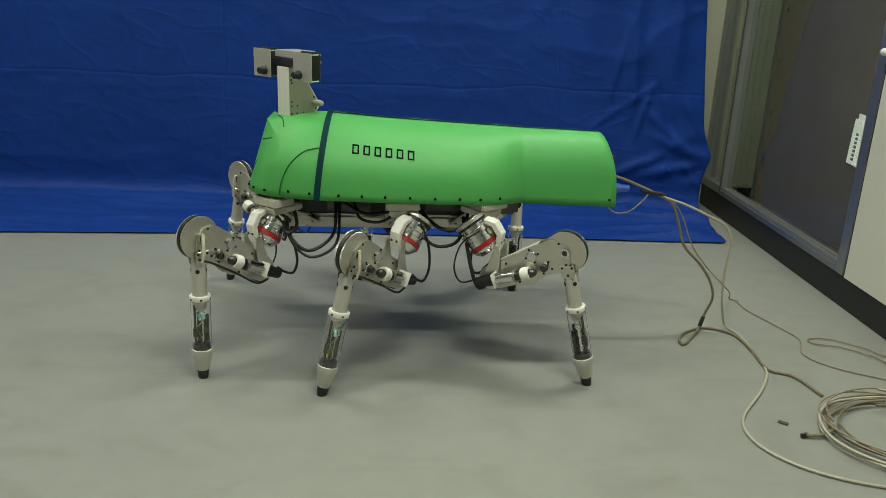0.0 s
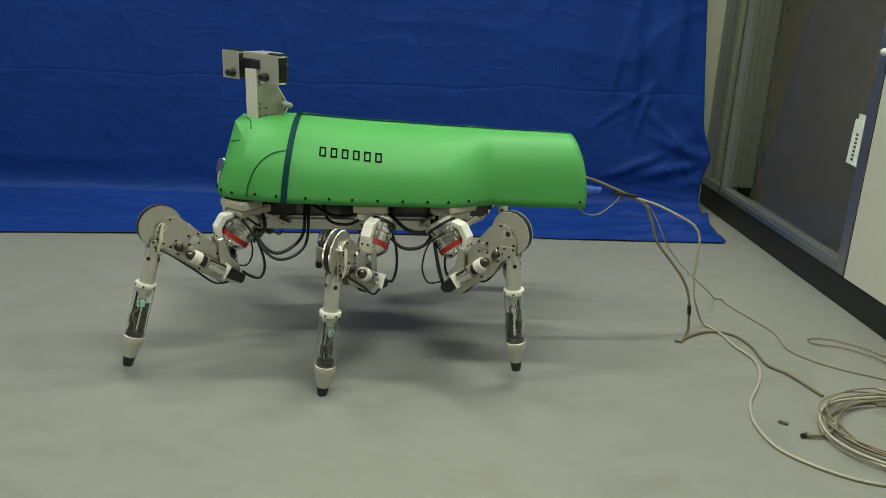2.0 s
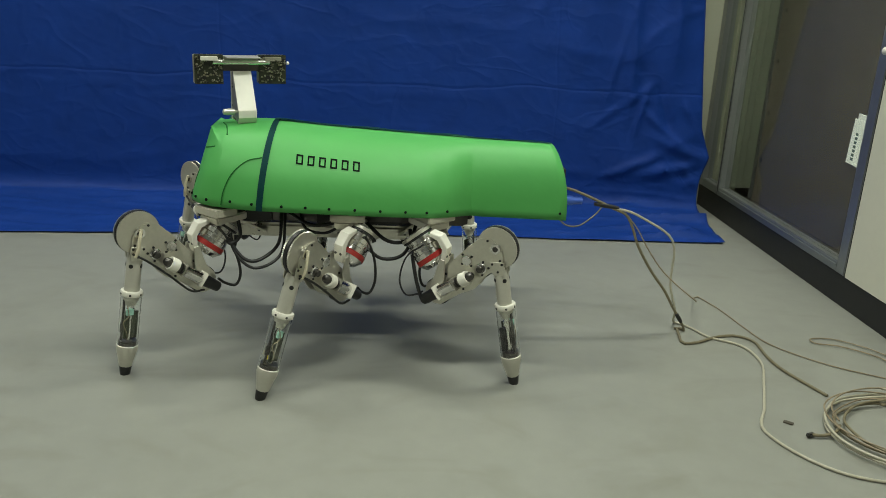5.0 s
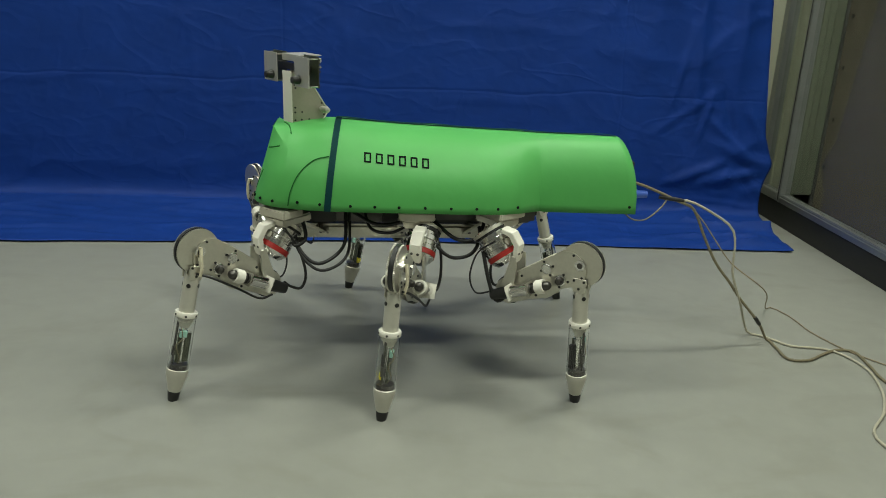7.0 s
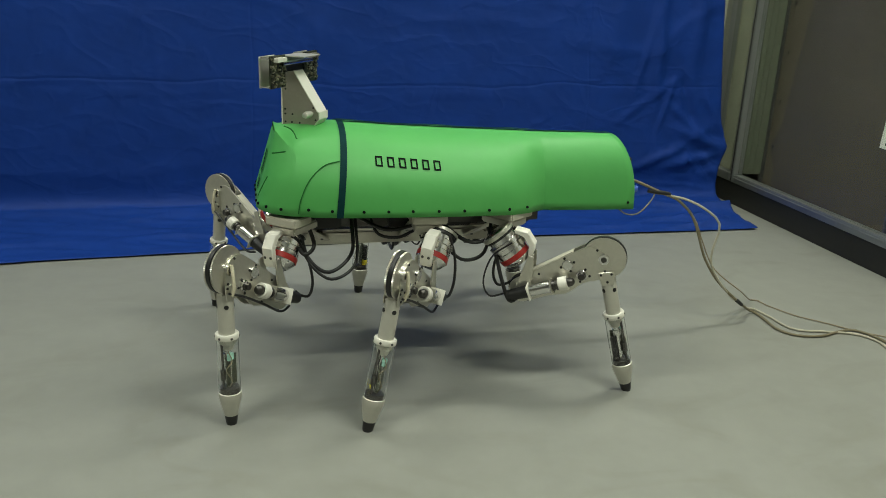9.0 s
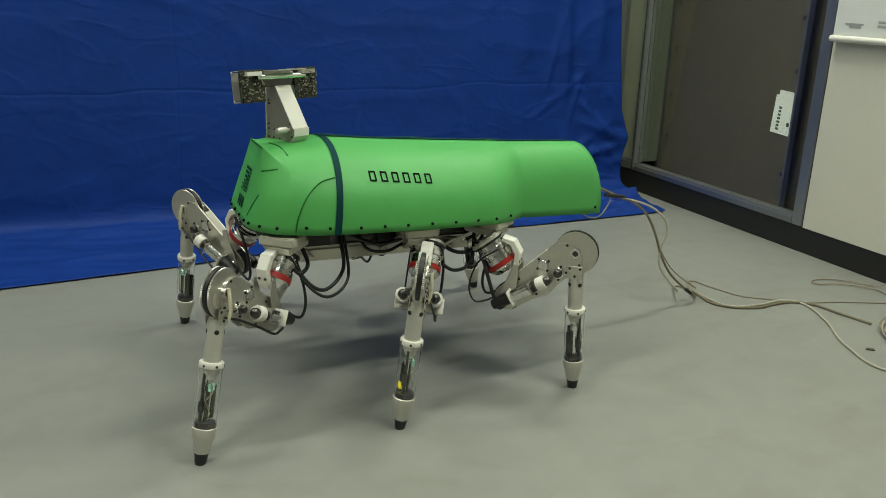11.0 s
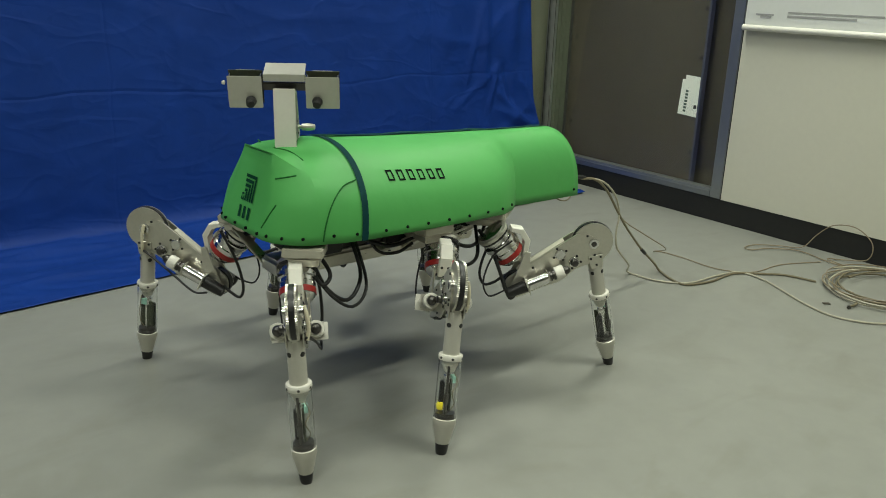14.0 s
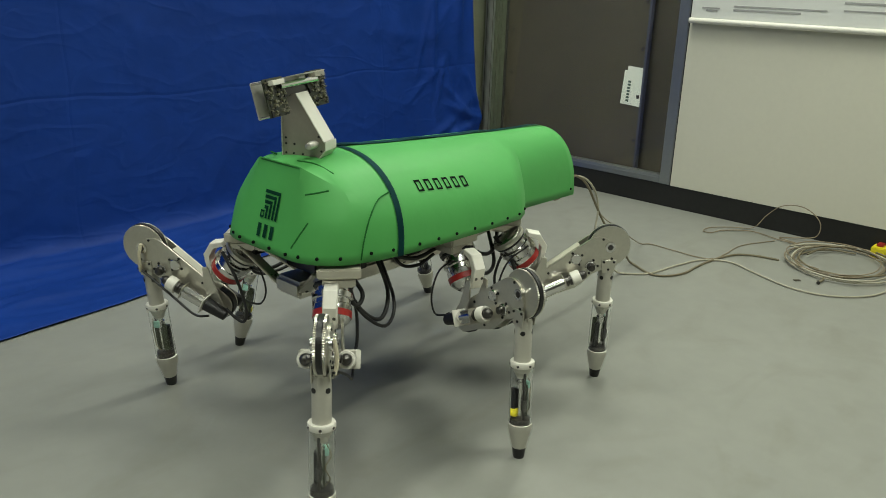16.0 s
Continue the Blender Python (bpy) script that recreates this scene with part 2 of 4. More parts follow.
def smooth_path(pts, n):
    """n points at even steps along a Catmull-Rom curve through pts."""
    p = np.array(pts, float)
    q = np.vstack([2 * p[0] - p[1], p, 2 * p[-1] - p[-2]])
    out = []
    for i in range(1, len(q) - 2):
        for s in np.linspace(0, 1, 14, endpoint=False):
            a, b, c, d = q[i - 1], q[i], q[i + 1], q[i + 2]
            out.append(0.5 * (2 * b + (c - a) * s + (2 * a - 5 * b + 4 * c - d) * s * s + (3 * b - a - 3 * c + d) * s ** 3))
    out.append(p[-1])
    out = np.array(out)
    l = np.r_[0, np.cumsum(np.linalg.norm(np.diff(out, axis=0), axis=1))]
    s = np.linspace(0, l[-1], n)
    return np.stack([np.interp(s, l, out[:, k]) for k in range(3)], 1)


def tube(bm, pts, r, n=8, steps=0):
    """A round cable along a curve through pts."""
    p = smooth_path(pts, steps or max(6, 6 * len(pts)))
    rings = []
    side = Vector((0.3, 0.2, 1)).normalized()
    for i in range(len(p)):
        d = Vector(p[min(i + 1, len(p) - 1)] - p[max(i - 1, 0)]).normalized()
        side = (side - d * side.dot(d)).normalized()
        up = d.cross(side)
        c = Vector(p[i])
        rings.append([bm.verts.new(c + r * (math.cos(2 * math.pi * k / n) * side + math.sin(2 * math.pi * k / n) * up)) for k in range(n)])
    for a, b in zip(rings, rings[1:]):
        for k in range(n):
            bm.faces.new((a[k], a[(k + 1) % n], b[(k + 1) % n], b[k]))
    bm.faces.new(rings[0])
    bm.faces.new(rings[-1])
    return bm


def tubed(pts, r, n=8, steps=0):
    return finish(tube(bmesh.new(), pts, r, n, steps), 50)


def plate(outline, y0, y1, bevel=0.0):
    """A flat plate of the given outline (x, z), between y0 and y1."""
    bm = bmesh.new()
    a = [bm.verts.new((x, y0, z)) for x, z in outline]
    b = [bm.verts.new((x, y1, z)) for x, z in outline]
    n = len(a)
    fa, fb = bm.faces.new(a), bm.faces.new(b)
    for i in range(n):
        bm.faces.new((a[i], a[(i + 1) % n], b[(i + 1) % n], b[i]))
    if bevel:
        bmesh.ops.bevel(bm, geom=list(fa.edges) + list(fb.edges), offset=bevel, segments=1, affect="EDGES")
    return finish(bm, 30)


def structure(name, bm, material, label):
    ob = part(name, bm, material, None)
    return tagged(ob, label, kind="structure")


# ---- the room ----
WALL_X, BACK_Y, CEIL = 1.35, 3.3, 2.9
structure("floor", boxed(-4.5, 2.6, -3.2, 3.4, -0.1, 0), M_FLOOR, "scuffed pale grey painted concrete floor")
structure("ceiling", boxed(-4.5, 2.6, -3.2, 3.4, CEIL, CEIL + 0.1), M_CEIL, "plain white ceiling")
structure("wall_back", boxed(-4.5, 2.6, BACK_Y, BACK_Y + 0.1, 0, CEIL), M_PLASTER, "plain pale wall behind the blue cloth")
structure("wall_left", boxed(-4.6, -4.5, -3.2, 3.4, 0, CEIL), M_ROOM, "plain pale plaster wall")
structure("wall_front", boxed(-4.5, 2.6, -3.3, -3.2, 0, CEIL), M_ROOM, "plain pale plaster wall")
BASE_H = 0.105
wall = structure("wall_right", boxed(WALL_X, WALL_X + 0.08, -3.2, 1.898, BASE_H, CEIL), M_PANEL, "cream wall panel above a black baseboard")
part("upper_panel", boxed(WALL_X, WALL_X + 0.08, 1.9, BACK_Y, 2.1, CEIL), M_PANEL, wall)
structure("baseboard", boxed(WALL_X + 0.004, WALL_X + 0.09, -3.2, BACK_Y, 0, BASE_H, bevel=0.002), M_BASE, "black plinth along the foot of the wall")

# glazed front beside the panel: a wide pane and a narrow one by the corner
win = structure("window_1", boxed(WALL_X - 0.004, WALL_X + 0.05, 1.902, 1.955, BASE_H + 0.002, 2.1, bevel=0.003), M_ALU, "aluminium framed dark glass front")
part("bottom_rail", boxed(WALL_X - 0.002, WALL_X + 0.05, 1.955, 3.03, BASE_H + 0.002, BASE_H + 0.040, bevel=0.003), M_ALU, win)
part("rail_lip", boxed(WALL_X - 0.008, WALL_X + 0.0, 1.957, 3.03, BASE_H + 0.024, BASE_H + 0.029, bevel=0.001), M_ALU, win)
part("mullion", boxed(WALL_X - 0.004, WALL_X + 0.05, 3.034, 3.062, BASE_H + 0.002, 2.1, bevel=0.003), M_ALU, win)
part("corner_post", boxed(WALL_X - 0.003, WALL_X + 0.05, 3.25, BACK_Y, BASE_H + 0.002, 2.1, bevel=0.003), M_ALU, win)
part("bottom_rail", boxed(WALL_X - 0.002, WALL_X + 0.05, 3.07, 3.25, BASE_H + 0.002, BASE_H + 0.040, bevel=0.003), M_ALU, win)
part("seal", boxed(WALL_X - 0.001, WALL_X + 0.03, 1.8981, 1.9019, BASE_H, 2.1), M_BLACK, win, "thin black seal")
part("reveal", boxed(1.43, 1.47, 3.13, 3.296, BASE_H, 2.1, bevel=0.004), M_PLASTER, win, "pale inner wall behind the glass")
part("inner_jamb", boxed(WALL_X + 0.052, 1.500, 3.036, 3.060, BASE_H + 0.042, 2.1, bevel=0.002), M_JAMB, win, "grey-green inner side of the glazed recess, its shade put into the colour")
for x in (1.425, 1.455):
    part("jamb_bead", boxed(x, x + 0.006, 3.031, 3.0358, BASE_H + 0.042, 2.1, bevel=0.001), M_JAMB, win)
part("mullion_seal", boxed(WALL_X - 0.0058, WALL_X - 0.0042, 3.046, 3.049, BASE_H + 0.002, 2.1), M_BLACK, win, "thin black seal")
for y0, y1 in ((1.955, 3.03), (3.07, 3.25)):
    pane = part("pane", boxed(WALL_X + 0.02, WALL_X + 0.026, y0, y1, BASE_H + 0.040, 2.1), M_GLASS, win)
    pane.visible_shadow = False
# box behind the glass; the dark of its depth is in the panels' colour
room = structure("wall_cabinet", boxed(2.5, 2.55, 1.6, BACK_Y, 0, 2.2), M_DARK, "unlit inside behind the glass, its shade put into a near-black colour")
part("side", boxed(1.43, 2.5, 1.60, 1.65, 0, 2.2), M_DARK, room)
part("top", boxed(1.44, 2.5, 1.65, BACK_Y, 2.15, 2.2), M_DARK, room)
part("bottom", boxed(1.44, 2.5, 1.65, BACK_Y, 0.0, 0.09), M_BROWN, room)
part("back_panel", boxed(1.585, 1.60, 1.66, 2.40, 0.092, 2.14), M_BROWN, room)

# a large framed board standing behind the glass
board = part("picture_frame", boxed(1.512, 1.53, 2.185, 3.03, 0.095, 1.5, bevel=0.002), M_BROWN, None)
tagged(board, "large brown backing board of a picture frame behind glass", "picture frame")
part("frame_edge", boxed(1.50, 1.532, 2.172, 2.184, 0.095, 1.5, bevel=0.002), M_NAVY, board, "dark blue frame edge")
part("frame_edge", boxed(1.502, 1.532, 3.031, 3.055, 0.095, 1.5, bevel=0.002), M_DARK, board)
clip = to_mesh("clip", boxed(-0.008, 0.0, -0.008, 0.008, -0.009, 0.009, bevel=0.002), M_BLACK)
for z in (0.254, 0.47, 0.70, 0.92, 1.14):
    part("clip", clip, M_BLACK, board, at=pose(1.512, 2.20, z))
    part("clip", clip, M_BLACK, board, at=pose(1.512, 2.99, z + 0.04))
TILT = pose(0, 2.234, 0.5, 3.5, 0, 0) @ pose(0, -2.234, -0.5)
sheet = part("price_label", boxed(1.506, 1.5105, 2.178, 2.290, 0.425, 0.59, m=TILT), M_PAPER, None)
tagged(sheet, "white paper label stuck on the brown board", "label")
part("label_tab", boxed(1.507, 1.5115, 2.185, 2.275, 0.5905, 0.612, m=TILT), M_PAPER, sheet)
for k in range(7):
    part("print_bar", boxed(1.5045, 1.506, 2.247, 2.262, 0.440 + 0.0155 * k, 0.450 + 0.0155 * k, m=TILT), M_INK, sheet, "dark bar of print")

# whiteboard with a poster above the panel
wb = part("whiteboard", boxed(WALL_X - 0.022, WALL_X - 0.002, -0.6, 1.888, 0.868, 2.0, bevel=0.002), M_PAPER, None)
tagged(wb, "white board with faint grey print, hung on the cream wall", "whiteboard")
part("ledge", turned([(-0.6, 0.012), (1.889, 0.012)], 14, "y", pose(WALL_X - 0.026, 0, 0.857)), M_WHITE, wb, "thin white rounded ledge")
for i, (y0, y1, z) in enumerate(((1.76, 1.84, 0.909), (1.77, 1.82, 0.899), (1.32, 1.70, 0.921), (1.42, 1.70, 0.905), (0.9, 1.26, 0.925), (1.10, 1.26, 0.953))):
    part("print_bar", boxed(WALL_X - 0.0235, WALL_X - 0.0225, y0, y1, z, z + 0.006 + 0.002 * (i % 2)), M_GREYINK, wb)

# ceiling lights
for x, y, watts in LAMPS:
    fix = part("ceiling_light", boxed(x - 0.62, x + 0.62, y - 0.15, y + 0.15, CEIL - 0.08, CEIL - 0.004, bevel=0.006), M_WHITE, None)
    tagged(fix, "long white fluorescent ceiling light, lit", "ceiling light", "ceiling lights")
    part("diffuser", boxed(x - 0.60, x + 0.60, y - 0.13, y + 0.13, CEIL - 0.09, CEIL - 0.082), M_LAMPGLOW, fix)
    la = bpy.data.lights.new("tube_light", "AREA")
    la.shape, la.size, la.size_y = "RECTANGLE", 1.0, 0.12
    la.energy, la.color = watts, (0.955, 1.0, 0.865)
    la.spread = radians(145)
    lo = new("tube_light", la)
    lo.matrix_world = pose(x, y, CEIL - 0.10)


# ---- blue cloth ----
def ridge(p, power):
    """Sharp-topped folds, 0 to 1, of a noise at p."""
    return (1 - min(1.0, 1.6 * abs(noise.noise(p)))) ** power


# folds at the sheet's free end: from x, z to x, z, half width, depth
DRAPES = [(0.66, 0.40, 0.98, 0.63, 0.012, 0.008), (0.86, 0.44, 0.83, 1.40, 0.030, 0.018), (0.98, 0.62, 1.06, 0.40, 0.022, -0.014), (1.04, 0.66, 1.00, 1.50, 0.034, 0.018),
          (0.90, 0.20, 1.24, 0.27, 0.022, 0.016), (0.98, 0.38, 1.26, 0.28, 0.020, 0.014), (0.78, 0.20, 1.02, 0.30, 0.016, 0.014), (0.60, 0.62, 0.70, 1.30, 0.060, 0.008),
          (1.10, 0.55, 1.22, 0.36, 0.014, 0.014), (0.74, 0.50, 0.84, 0.95, 0.014, 0.007), (0.94, 0.60, 0.88, 0.36, 0.012, 0.010), (1.12, 0.26, 1.24, 0.13, 0.012, 0.014), (0.92, 0.50, 1.12, 0.34, 0.012, 0.012)]


def drape(x, z, x0, z0, x1, z1, width, depth):
    """How far one straight soft-sided fold lifts the sheet at x, z."""
    dx, dz = x1 - x0, z1 - z0
    s = max(0.0, min(1.0, ((x - x0) * dx + (z - z0) * dz) / (dx * dx + dz * dz)))
    q = math.hypot(x - x0 - s * dx, z - z0 - s * dz) / width
    return depth * math.exp(-q * q) * min(1.0, 4 * min(s, 1 - s) + 0.25) if q < 3 else 0.0


def cloth():
    """A hanging sheet that turns over onto the floor, with sharp folds and a ragged hem."""
    bm = bmesh.new()
    nx, ns = 420, 170
    grid = []
    for i in range(nx + 1):
        u = i / nx
        x0 = -4.2 + 5.42 * (u + 0.10 * u * (1 - u) * 2)
        row = []
        foot = 2.59 - 0.13 * max(0.0, min(1.0, (-x0 - 0.4) / 1.4)) + 0.012 * noise.noise((x0 * 2.2, 3.1, 0)) + 0.005 * noise.noise((x0 * 11, 3.1, 0))
        right = max(0.0, min(1.0, (x0 - 0.25) / 0.97))
        rim = max(0.0, 1 - (1.22 - x0) / 0.10)
        for j in range(ns + 1):
            v = j / ns
            if v < 0.24:
                s = v / 0.24
                y, z = foot + (2.93 - foot) * s, 0.006 + 0.05 * s * s
            elif v < 0.34:
                s = (v - 0.24) / 0.10
                y, z = 2.93 + 0.05 * math.sin(s * math.pi / 2), 0.056 + 0.09 * s * s
            else:
                s = (v - 0.34) / 0.66
                y, z = 2.98 + 0.03 * s, 0.146 + 1.85 * s
            x = x0 + right * (0.035 * max(0, 1 - abs(z - 0.30) / 0.12) - 0.112 * max(0.0, z - 0.28))
            low = math.exp(-((z - 0.20) / 0.17) ** 2)
            # nearly flat, but for the free end
            d = (0.008 + 0.008 * right) * noise.noise((x * 1.1, z * 0.9, 0.4)) + (0.0025 + 0.004 * right) * noise.noise((x * 3.2 + z * 2.2, z * 3.8 - x, 2.0))
            d += (0.0035 + 0.005 * right) * ridge((x * 1.2 + z * 1.3, z * 2.3 - x * 0.8, 11.0), 9)
            d += sum(drape(x, z, *row) for row in DRAPES)
            # long upright folds towards the free edge, and crumpled ones above the floor there
            d += right * right * 0.016 * ridge((x * 3.0 - 0.30 * z, z * 0.45, 31.0), 2)
            d += right * right * low * (0.016 * ridge((x * 2.6 + z * 6, z * 6.0 - x * 2.0, 21.0), 4) + 0.010 * ridge((x * 5 - z * 5, z * 8 + x * 3, 27.0), 4))
            d *= 1 - 0.65 * rim
            if v < 0.34:
                fold = ridge((x * 1.6 + y * 1.2, y * 6.5 - x * 0.5, 7.0), 4)
                edge = min(1.0, v / 0.04)
                fade = min(1.0, (0.34 - v) / 0.12)
                z += fade * (0.010 + 0.026 * right * right) * fold * (0.2 + 0.8 * edge) + fade * 0.006 * ridge((x * 2.5 + 4 * y, y * 12, 2.0), 4) * edge + 0.010 * (1 - edge) * max(0, noise.noise((x * 4.0, 9.0, 0)) - 0.25) * 2
            # old pressed fold lines across the sheet
            wob = 0.012 * math.sin(x * 2) + 0.006 * noise.noise((x * 3, 4.0, 0))
            crease = 0.0 if v < 0.3 else sum(k * max(0.0, 1 - abs(z - h - wob) / 0.008) for h, k in ((0.53, 0.0035), (0.98, 0.003)))
            y -= d * (0 if v < 0.2 else min(1, (v - 0.2) / 0.15)) + crease
            row.append(bm.verts.new((x, y, max(z, 0.005))))
        grid.append(row)
    for i in range(nx):
        for j in range(ns):
            bm.faces.new((grid[i][j], grid[i + 1][j], grid[i + 1][j + 1], grid[i][j + 1]))
    return finish(bm, 60)


tarp = part("backdrop_cloth", cloth(), M_TARP, None)
tagged(tarp, "wrinkled dark blue cloth backdrop trailing on the floor", "cloth")
thick = tarp.modifiers.new("thick", "SOLIDIFY")
thick.thickness = 0.0015


# ---- the walking robot: x ahead, y to its left, z up ----
robot = tagged(new("walking_robot"), "six-legged walking robot with a green foam hull and bare metal legs", "robot")

# ahead, half width at the hem, hem height, top height, squareness
HULL = [(-0.485, 0.136, 0.412, 0.602, 0.80), (-0.36, 0.142, 0.416, 0.606, 0.80), (-0.245, 0.149, 0.420, 0.609, 0.80), (-0.222, 0.152, 0.423, 0.610, 0.80),
        (-0.165, 0.202, 0.430, 0.613, 0.84), (-0.11, 0.232, 0.434, 0.615, 0.88), (0.0, 0.243, 0.437, 0.620, 0.90), (0.16, 0.247, 0.440, 0.628, 0.90),
        (0.30, 0.246, 0.442, 0.638, 0.90), (0.38, 0.240, 0.444, 0.637, 0.85), (0.425, 0.228, 0.445, 0.634, 0.80)]


MID = 0.028  # the hull sits this far to the left of the legs' middle


def hull_at(x):
    xs = [h[0] for h in HULL]
    return [float(np.interp(x, xs, [h[k] for h in HULL])) for k in range(1, 5)]


def hull_point(x, a, off=0.0):
    """A point of the hull's skin: a runs from 0 (left hem) over the top (90) to 180 (right hem)."""
    w, z0, z1, e = hull_at(x)
    c, s = math.cos(radians(a)), math.sin(radians(a))
    rear = max(0.0, min(1.0, (-0.38 - x) / 0.105))
    x += rear * (0.034 * abs(s) ** 2 - 0.004)
    y = MID + (w - MID + off) * math.copysign(abs(c) ** e, c)
    return Vector((x, y, z0 + (z1 - z0 + off) * abs(s) ** e))


def hull_angle(x, z):
    """The angle at which the left flank reaches the height z."""
    w, z0, z1, e = hull_at(x)
    return math.degrees(math.asin(min(1, ((z - z0) / (z1 - z0)) ** (1 / e))))


def nose_point(a, t):
    """The nose: flat cheeks from the last ring (t = 0) to a sloping front face with square corners (t = 1)."""
    b = hull_point(0.425, a)
    c = min(a, 180 - a)
    h = min(1.0, c / 45.0)
    w = 0.100 - 0.032 * h if c < 45 else 0.068 * (90 - c) / 45.0
    f = Vector((0.520 - 0.052 * h, MID + (w if a < 90 else -w), 0.446 + 0.182 * h))
    r = 0.75 * max(0.0, min(1.0, (50 - c) / 30))
    p = b.lerp(f, t)
    p.x += r * (f.x - b.x) * (math.sin(math.pi * t / 2) - t)
    p.y += r * (f.y - b.y) * (1 - math.cos(math.pi * t / 2) - t)
    return p


def hull_mesh():
    bm = bmesh.new()
    na = 48
    xs = sorted(set(list(np.linspace(-0.485, 0.425, 40).round(4)) + [-0.222, -0.165]))
    rings = [[bm.verts.new(hull_point(x, 180 * k / na)) for k in range(na + 1)] for x in xs]
    # the nose: the skin bends in to a sloping front face
    for t in (0.12, 0.25, 0.38, 0.5, 0.62, 0.75, 0.88, 1.0):
        ring = []
        for k in range(na + 1):
            p = nose_point(180 * k / na, t)
            ring.append(bm.verts.new(p))
        rings.append(ring)
    for p, q in zip(rings, rings[1:]):
        for k in range(na):
            bm.faces.new((p[k], q[k], q[k + 1], p[k + 1]))
    last = rings[-1]
    for k in range(na // 2):
        quad = [last[k], last[k + 1], last[na - k - 1], last[na - k]]
        bm.faces.new(list(dict.fromkeys(quad)))
    return finish(bm, 22)


hull = part("hull", hull_mesh(), M_GREEN, robot, "bright green foam sheet hull")
sol = hull.modifiers.new("thick", "SOLIDIFY")
sol.thickness, sol.offset = 0.004, -1


def band(fn, n, w):
    """A flat strap that follows fn(s) over the hull; fn gives two edge points."""
    bm = bmesh.new()
    rows = [fn(s / n) for s in range(n + 1)]
    vs = [[bm.verts.new(p) for p in r] for r in rows]
    for p, q in zip(vs, vs[1:]):
        bm.faces.new((p[0], p[1], q[1], q[0]))
    bmesh.ops.solidify(bm, geom=list(bm.faces), thickness=w)
    return finish(bm, 50)


part("cross_strap", band(lambda s: (hull_point(0.319 - 0.022 * math.sin(math.pi * s), 180 * s, 0.0024), hull_point(0.335 - 0.022 * math.sin(math.pi * s), 180 * s, 0.0024)), 40, 0.0012), M_STRAP, hull, "dark teal strap round the hull")
part("ridge_strap", band(lambda s: (hull_point(-0.48 + 0.79 * s, 90, 0.0022 + 0.002 * max(0, math.sin(s * 21))), hull_point(-0.48 + 0.79 * s, 96, 0.0022 + 0.002 * max(0, math.sin(s * 21)))), 40, 0.0012), M_STRAP, hull, "dark teal strap along the ridge")

# rivets along the hem
rivet = to_mesh("rivet", turned([(-0.002, 0.0036), (0.002, 0.0036), (0.0030, 0.0024)], 10, "y"), M_PRINT)
for x in (-0.47, -0.155, -0.10, -0.045, 0.02, 0.085, 0.15, 0.21, 0.27, 0.345, 0.40):
    for side in (0, 1):
        p = hull_point(min(x, 0.425), 3 if not side else 177)
        part("rivet", rivet, M_BLACK, hull, at=pose(x, p.y, p.z + 0.0015, 0, 0, 180 if side else 0))
for y in (-0.055, -0.005, 0.05, 0.105):
    part("rivet", rivet, M_BLACK, hull, at=pose(0.519, y, 0.455, 0, 0, -90))
for a, turn in ((2, -52), (178, 232)):
    for t in (0.30, 0.62, 0.90):
        p = nose_point(a, t)
        part("rivet", rivet, M_BLACK, hull, at=pose(p.x, p.y, p.z + 0.003, 0, 0, turn))


def on_hull(rows, w, depth):
    """A thin raised strip on the left flank along rows of (x, z)."""
    pts = []
    for x, z in rows:
        pts.append(hull_point(x, hull_angle(x, z), 0.002))
    return tubed(pts, w, 6, 10 * len(rows))


# slits and lapped seams where the sheet is cut and folded; their darker green paints the edge shade
for rows in (((0.323, 0.571), (0.36, 0.562), (0.395, 0.532), (0.416, 0.49), (0.424, 0.452)),):
    part("seam", on_hull(rows, 0.0015, 0.002), M_SEAM, hull)


for pts in (((0.444, 0.055, 0.6306), (0.428, 0.095, 0.6282), (0.419, 0.141, 0.6147)),
            ((0.477, 0.121, 0.577), (0.464, 0.141, 0.582), (0.447, 0.160, 0.588)),
            ((0.513, 0.117, 0.470), (0.504, 0.130, 0.495), (0.490, 0.145, 0.525)),
            ((0.440, -0.02, 0.6325), (0.425, -0.06, 0.629))):
    part("slit", tubed(pts, 0.0020, 6), M_SEAM, hull)


def decal(corners, name, material, parent, lift=0.0022, n=3):
    """A thin patch over the left flank between the given x and z bounds."""
    x0, x1, z0, z1, slant = corners
    bm = bmesh.new()
    vs = []
    for i in range(n + 1):
        row = []
        for j in range(n + 1):
            z = z0 + (z1 - z0) * j / n
            x = x0 + (x1 - x0) * i / n
            zz = z + slant * (x - 0.155)
            row.append(bm.verts.new(hull_point(x, hull_angle(x, zz), lift)))
        vs.append(row)
    for i in range(n):
        for j in range(n):
            bm.faces.new((vs[i][j], vs[i + 1][j], vs[i + 1][j + 1], vs[i][j + 1]))
    return part(name, finish(bm, 60), material, parent)


# a word on the flank, drawn as six plain hollow blocks
for i in range(6):
    x1 = 0.237 - i * 0.0288
    for x0, x2, z0, z2 in ((x1 - 0.0175, x1 - 0.0135, 0.5525, 0.574), (x1 - 0.004, x1, 0.5525, 0.574), (x1 - 0.0135, x1 - 0.004, 0.5525, 0.5562), (x1 - 0.0135, x1 - 0.004, 0.5703, 0.574)):
        decal((x0, x2, z0, z2, 0.085), "word_bar", M_PRINT, hull, 0.0012, 2)


def nose_patch(y0, y1, h0, h1, name):
    """A thin patch on the sloping front face."""
    bm = bmesh.new()
    vs = []
    for y, h in ((y0, h0), (y1, h0), (y1, h1), (y0, h1)):
        vs.append(bm.verts.new((0.5222 - 0.052 * h, y, 0.4465 + 0.180 * h)))
    bm.faces.new(vs)
